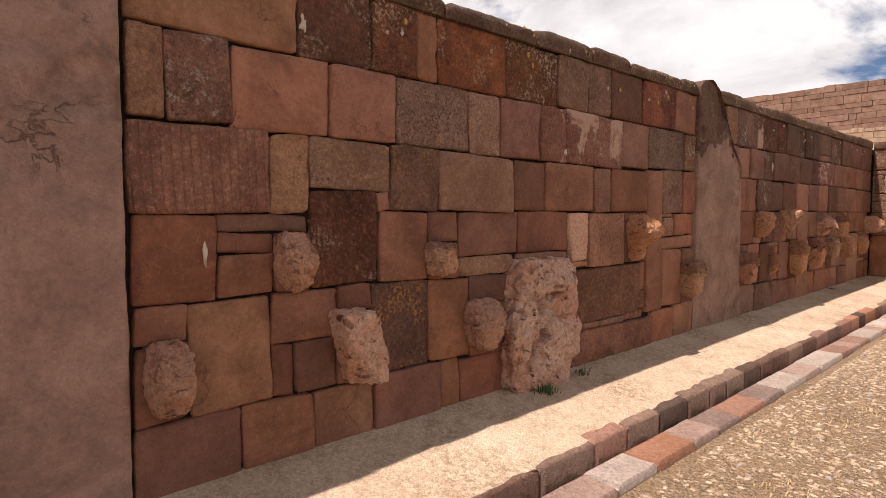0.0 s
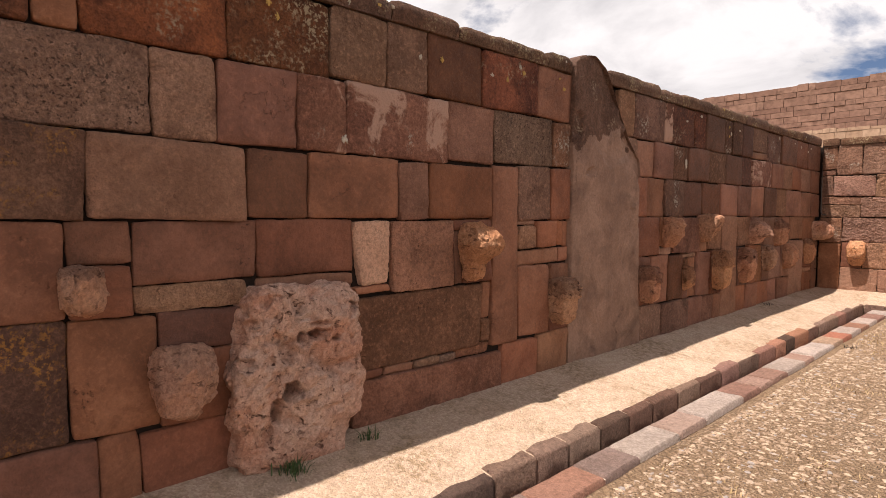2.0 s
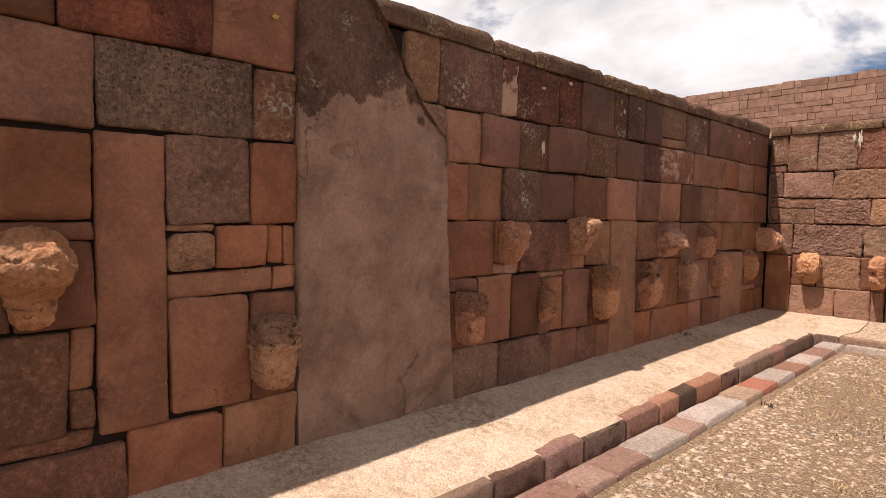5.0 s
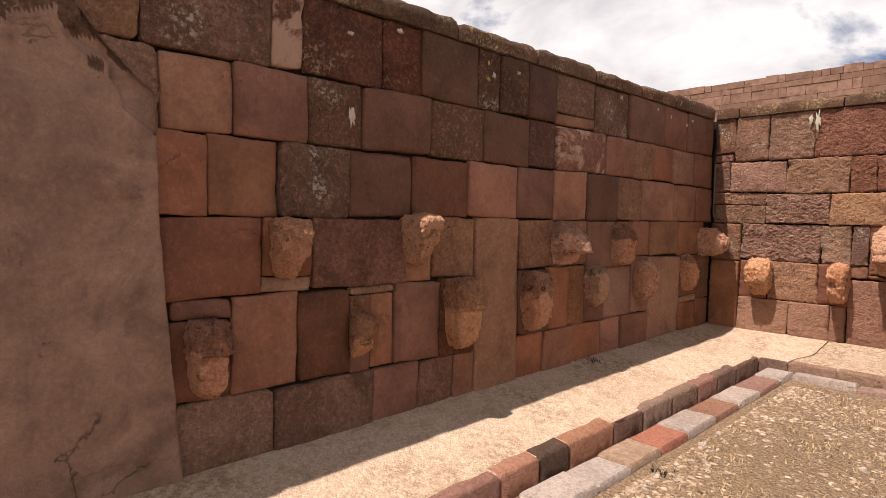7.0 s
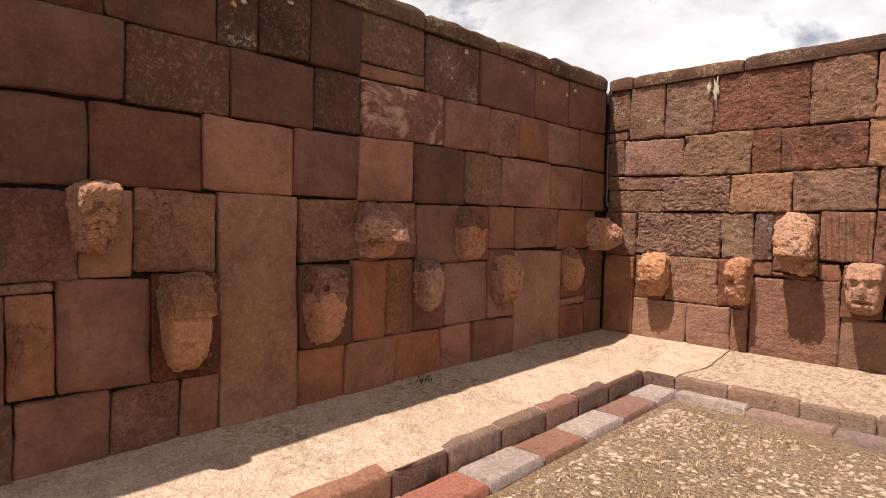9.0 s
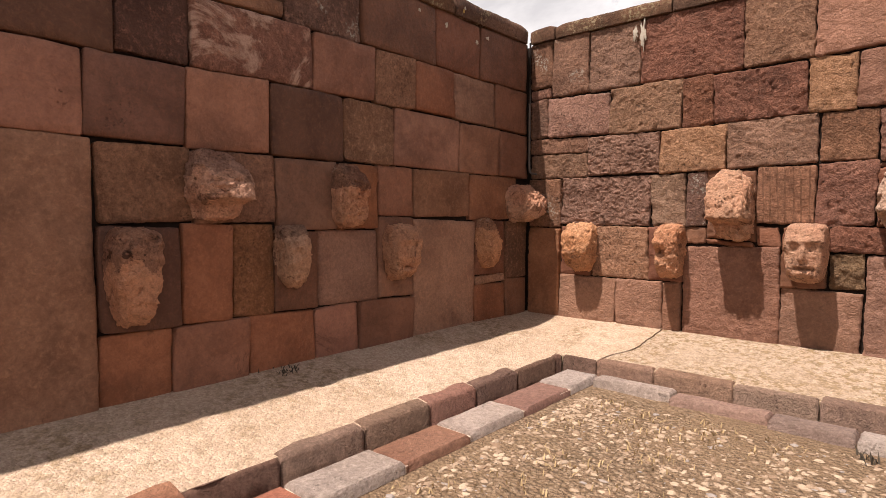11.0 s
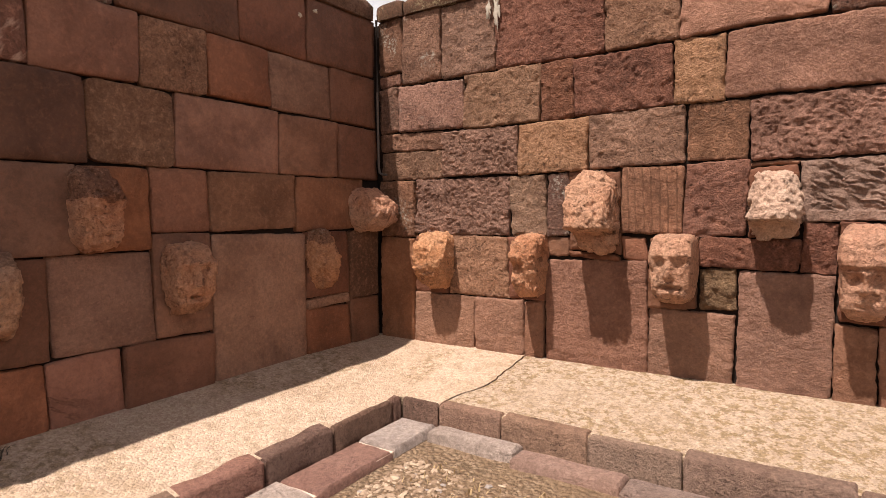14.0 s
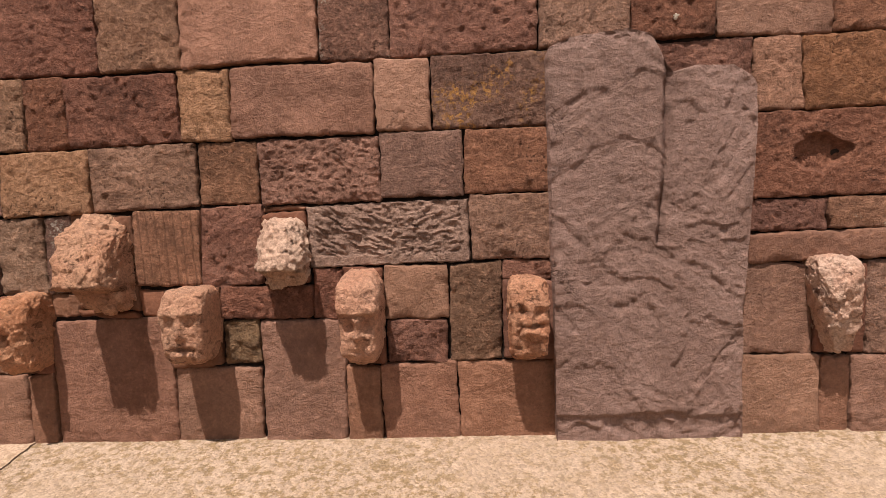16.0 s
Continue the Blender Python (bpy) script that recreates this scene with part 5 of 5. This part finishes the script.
lay(LONG, [
    (-5.70, -5.42, 0.50, 0.88, "d"), (-5.42, -5.07, 0.50, 0.98, "r.82"), (-5.07, -4.75, 0.50, 0.97, "d.62"), (-4.75, -4.61, 0.49, 0.93, "d"),
    (-4.61, -4.44, 0.50, 0.93, "m.9"), (-4.44, -4.07, 0.49, 0.98, "d1.05"), (-4.07, -3.75, 0.48, 0.99, "h.62"), (-3.75, -3.31, 0.14, 1.38, "s.82"),
    (-3.30, -2.94, 0.52, 1.00, "d.62"), (-2.94, -2.68, 0.52, 1.01, "r.88"), (-2.68, -2.44, 0.52, 1.01, "k.9"), (-2.44, -2.15, 0.52, 0.97, "d.75"),
    (-2.15, -1.69, 0.52, 0.97, "p.78"), (-1.69, -1.37, 0.52, 1.05, "r.7"), (-0.70, -0.31, 0.60, 1.03, "d.7"), (-0.31, -0.01, 0.55, 1.03, "k.6"),
])
lay(LONG, [
    (-1.37, -0.70, 0.18, 1.03, "s.78"), (-0.70, -0.31, 0.53, 0.60, "t"),
])
lay(LONG, [
    (-5.70, -5.20, 0.11, 0.50, "t.7"), (-5.20, -4.59, 0.12, 0.49, "v.72"), (-4.59, -4.24, 0.12, 0.49, "d1.0"), (-4.24, -3.94, 0.13, 0.48, "v.78"),
    (-3.94, -3.75, 0.14, 0.48, "r.75"), (-3.31, -2.99, 0.14, 0.52, "r.85"), (-2.99, -2.59, 0.15, 0.52, "r.9"), (-2.59, -2.17, 0.16, 0.52, "r.92"),
    (-2.17, -1.85, 0.16, 0.52, "r.85"), (-1.85, -1.37, 0.17, 0.52, "d.9"), (-0.71, -0.31, 0.19, 0.53, "r.75"), (-0.31, -0.01, 0.19, 0.55, "d.8"),
])
# end wall
lay(END, [
    (0.01, 0.22, 2.12, 2.50, "g.85"), (0.22, 0.55, 2.03, 2.50, "g1.04"), (0.55, 0.96, 2.03, 2.50, "o.78"), (0.96, 1.66, 2.03, 2.50, "a.84"),
    (1.66, 2.06, 2.03, 2.50, "t.75"), (2.06, 2.71, 2.04, 2.50, "p.96"), (2.71, 3.04, 2.03, 2.50, "g.84"), (3.04, 3.72, 2.04, 2.50, "a1.1"),
    (3.72, 4.13, 2.04, 2.50, "o.75"), (4.13, 4.50, 2.06, 2.50, "a.75"), (4.50, 5.01, 2.05, 2.50, "p.84"), (5.01, 5.41, 2.05, 2.50, "k.84"),
])
lay(END, [
    (0.01, 0.21, 2.03, 2.12, "g.9"), (4.21, 4.67, 1.85, 2.05, "a.84"), (4.67, 4.88, 1.72, 2.05, "o.87"), (4.88, 5.42, 1.72, 2.05, "k.75"),
])
lay(END, [
    (0.01, 0.18, 1.71, 2.03, "g.85"), (0.01, 0.55, 1.57, 1.70, "o.70"), (0.18, 0.73, 1.70, 2.02, "g1.14"), (0.73, 1.27, 1.68, 2.03, "o.81"),
    (1.27, 1.48, 1.68, 2.03, "a.77"), (1.48, 2.03, 1.69, 2.02, "a.72"), (2.03, 2.28, 1.69, 2.03, "t.98"), (2.28, 2.96, 1.70, 2.03, "p.84"),
    (2.96, 3.22, 1.70, 2.03, "p1.09"), (3.22, 3.78, 1.70, 2.04, "y.97"),
])
lay(END, [
    (0.02, 0.55, 1.37, 1.57, "o.65"), (0.55, 1.12, 1.38, 1.68, "u1.0"), (1.12, 1.57, 1.37, 1.68, "t.90"), (1.57, 2.09, 1.38, 1.69, "o.75"),
    (2.10, 2.39, 1.39, 1.69, "k.72"), (2.39, 2.97, 1.38, 1.69, "u1.1"), (2.97, 3.36, 1.39, 1.70, "U.85"), (3.36, 3.79, 1.40, 1.70, "k.79"),
    (4.61, 5.44, 1.33, 1.72, "H.79"),
])
lay(END, [
    (0.01, 0.32, 0.97, 1.37, "g.95"), (0.32, 1.06, 0.99, 1.37, "u1.1"), (1.06, 1.31, 0.99, 1.37, "t.69"), (1.31, 1.45, 0.99, 1.37, "g.68"),
    (1.45, 1.76, 0.90, 1.37, "d.85"), (1.76, 2.09, 1.01, 1.38, "B.78"), (2.09, 2.39, 1.00, 1.39, "a1.05"), (2.39, 2.61, 1.35, 1.38, "m.84"),
    (2.39, 2.61, 1.00, 1.35, "d.85"), (2.61, 3.38, 1.08, 1.38, "C1.15"), (3.38, 3.81, 1.09, 1.40, "o.72"), (4.60, 5.00, 1.18, 1.33, "a.85"),
    (5.00, 5.44, 1.18, 1.33, "g.85"),
])
lay(END, [
    (1.30, 1.45, 0.87, 0.99, "m.85"), (1.45, 1.76, 0.86, 0.90, "d.85"), (1.76, 1.90, 0.86, 1.00, "m.85"), (2.16, 2.62, 0.84, 1.00, "a.85"),
    (2.62, 2.77, 0.83, 1.08, "a.85"), (2.96, 3.27, 0.82, 1.08, "p.89"), (3.52, 3.80, 0.99, 1.09, "a.85"), (4.59, 5.44, 1.04, 1.18, "m.59"),
])
lay(END, [
    (0.32, 0.59, 0.59, 0.99, "d.92"), (0.59, 1.05, 0.59, 0.99, "t.97"), (1.05, 1.30, 0.59, 0.99, "d.92"), (1.91, 2.16, 0.61, 1.00, "d.85"),
    (2.17, 2.35, 0.62, 0.84, "L.85"), (2.77, 2.96, 0.61, 1.08, "d.85"), (2.97, 3.26, 0.61, 0.82, "a.85"), (3.27, 3.52, 0.61, 1.08, "o.52"),
    (3.52, 3.81, 0.61, 0.99, "d.85"), (4.54, 4.94, 0.61, 1.04, "p.80"), (4.94, 5.17, 0.61, 1.03, "d.85"), (5.17, 5.45, 0.60, 1.04, "o.68"),
])
lay(END, [
    (0.01, 0.31, 0.19, 0.97, "m.8"), (0.31, 0.80, 0.19, 0.59, "p.92"), (0.80, 1.16, 0.19, 0.59, "p.92"), (1.16, 1.29, 0.19, 0.59, "p.8"),
    (1.30, 1.91, 0.19, 0.86, "p.78"), (1.91, 2.34, 0.19, 0.61, "p.86"), (2.35, 2.76, 0.19, 0.83, "p.80"), (2.76, 2.93, 0.19, 0.60, "p.8"),
    (2.93, 3.30, 0.19, 0.61, "p.85"), (3.30, 3.82, 0.19, 0.61, "p.85"), (4.54, 4.97, 0.19, 0.61, "p.85"), (4.97, 5.11, 0.19, 0.60, "p.8"),
    (5.11, 5.45, 0.19, 0.60, "p.85"),
])
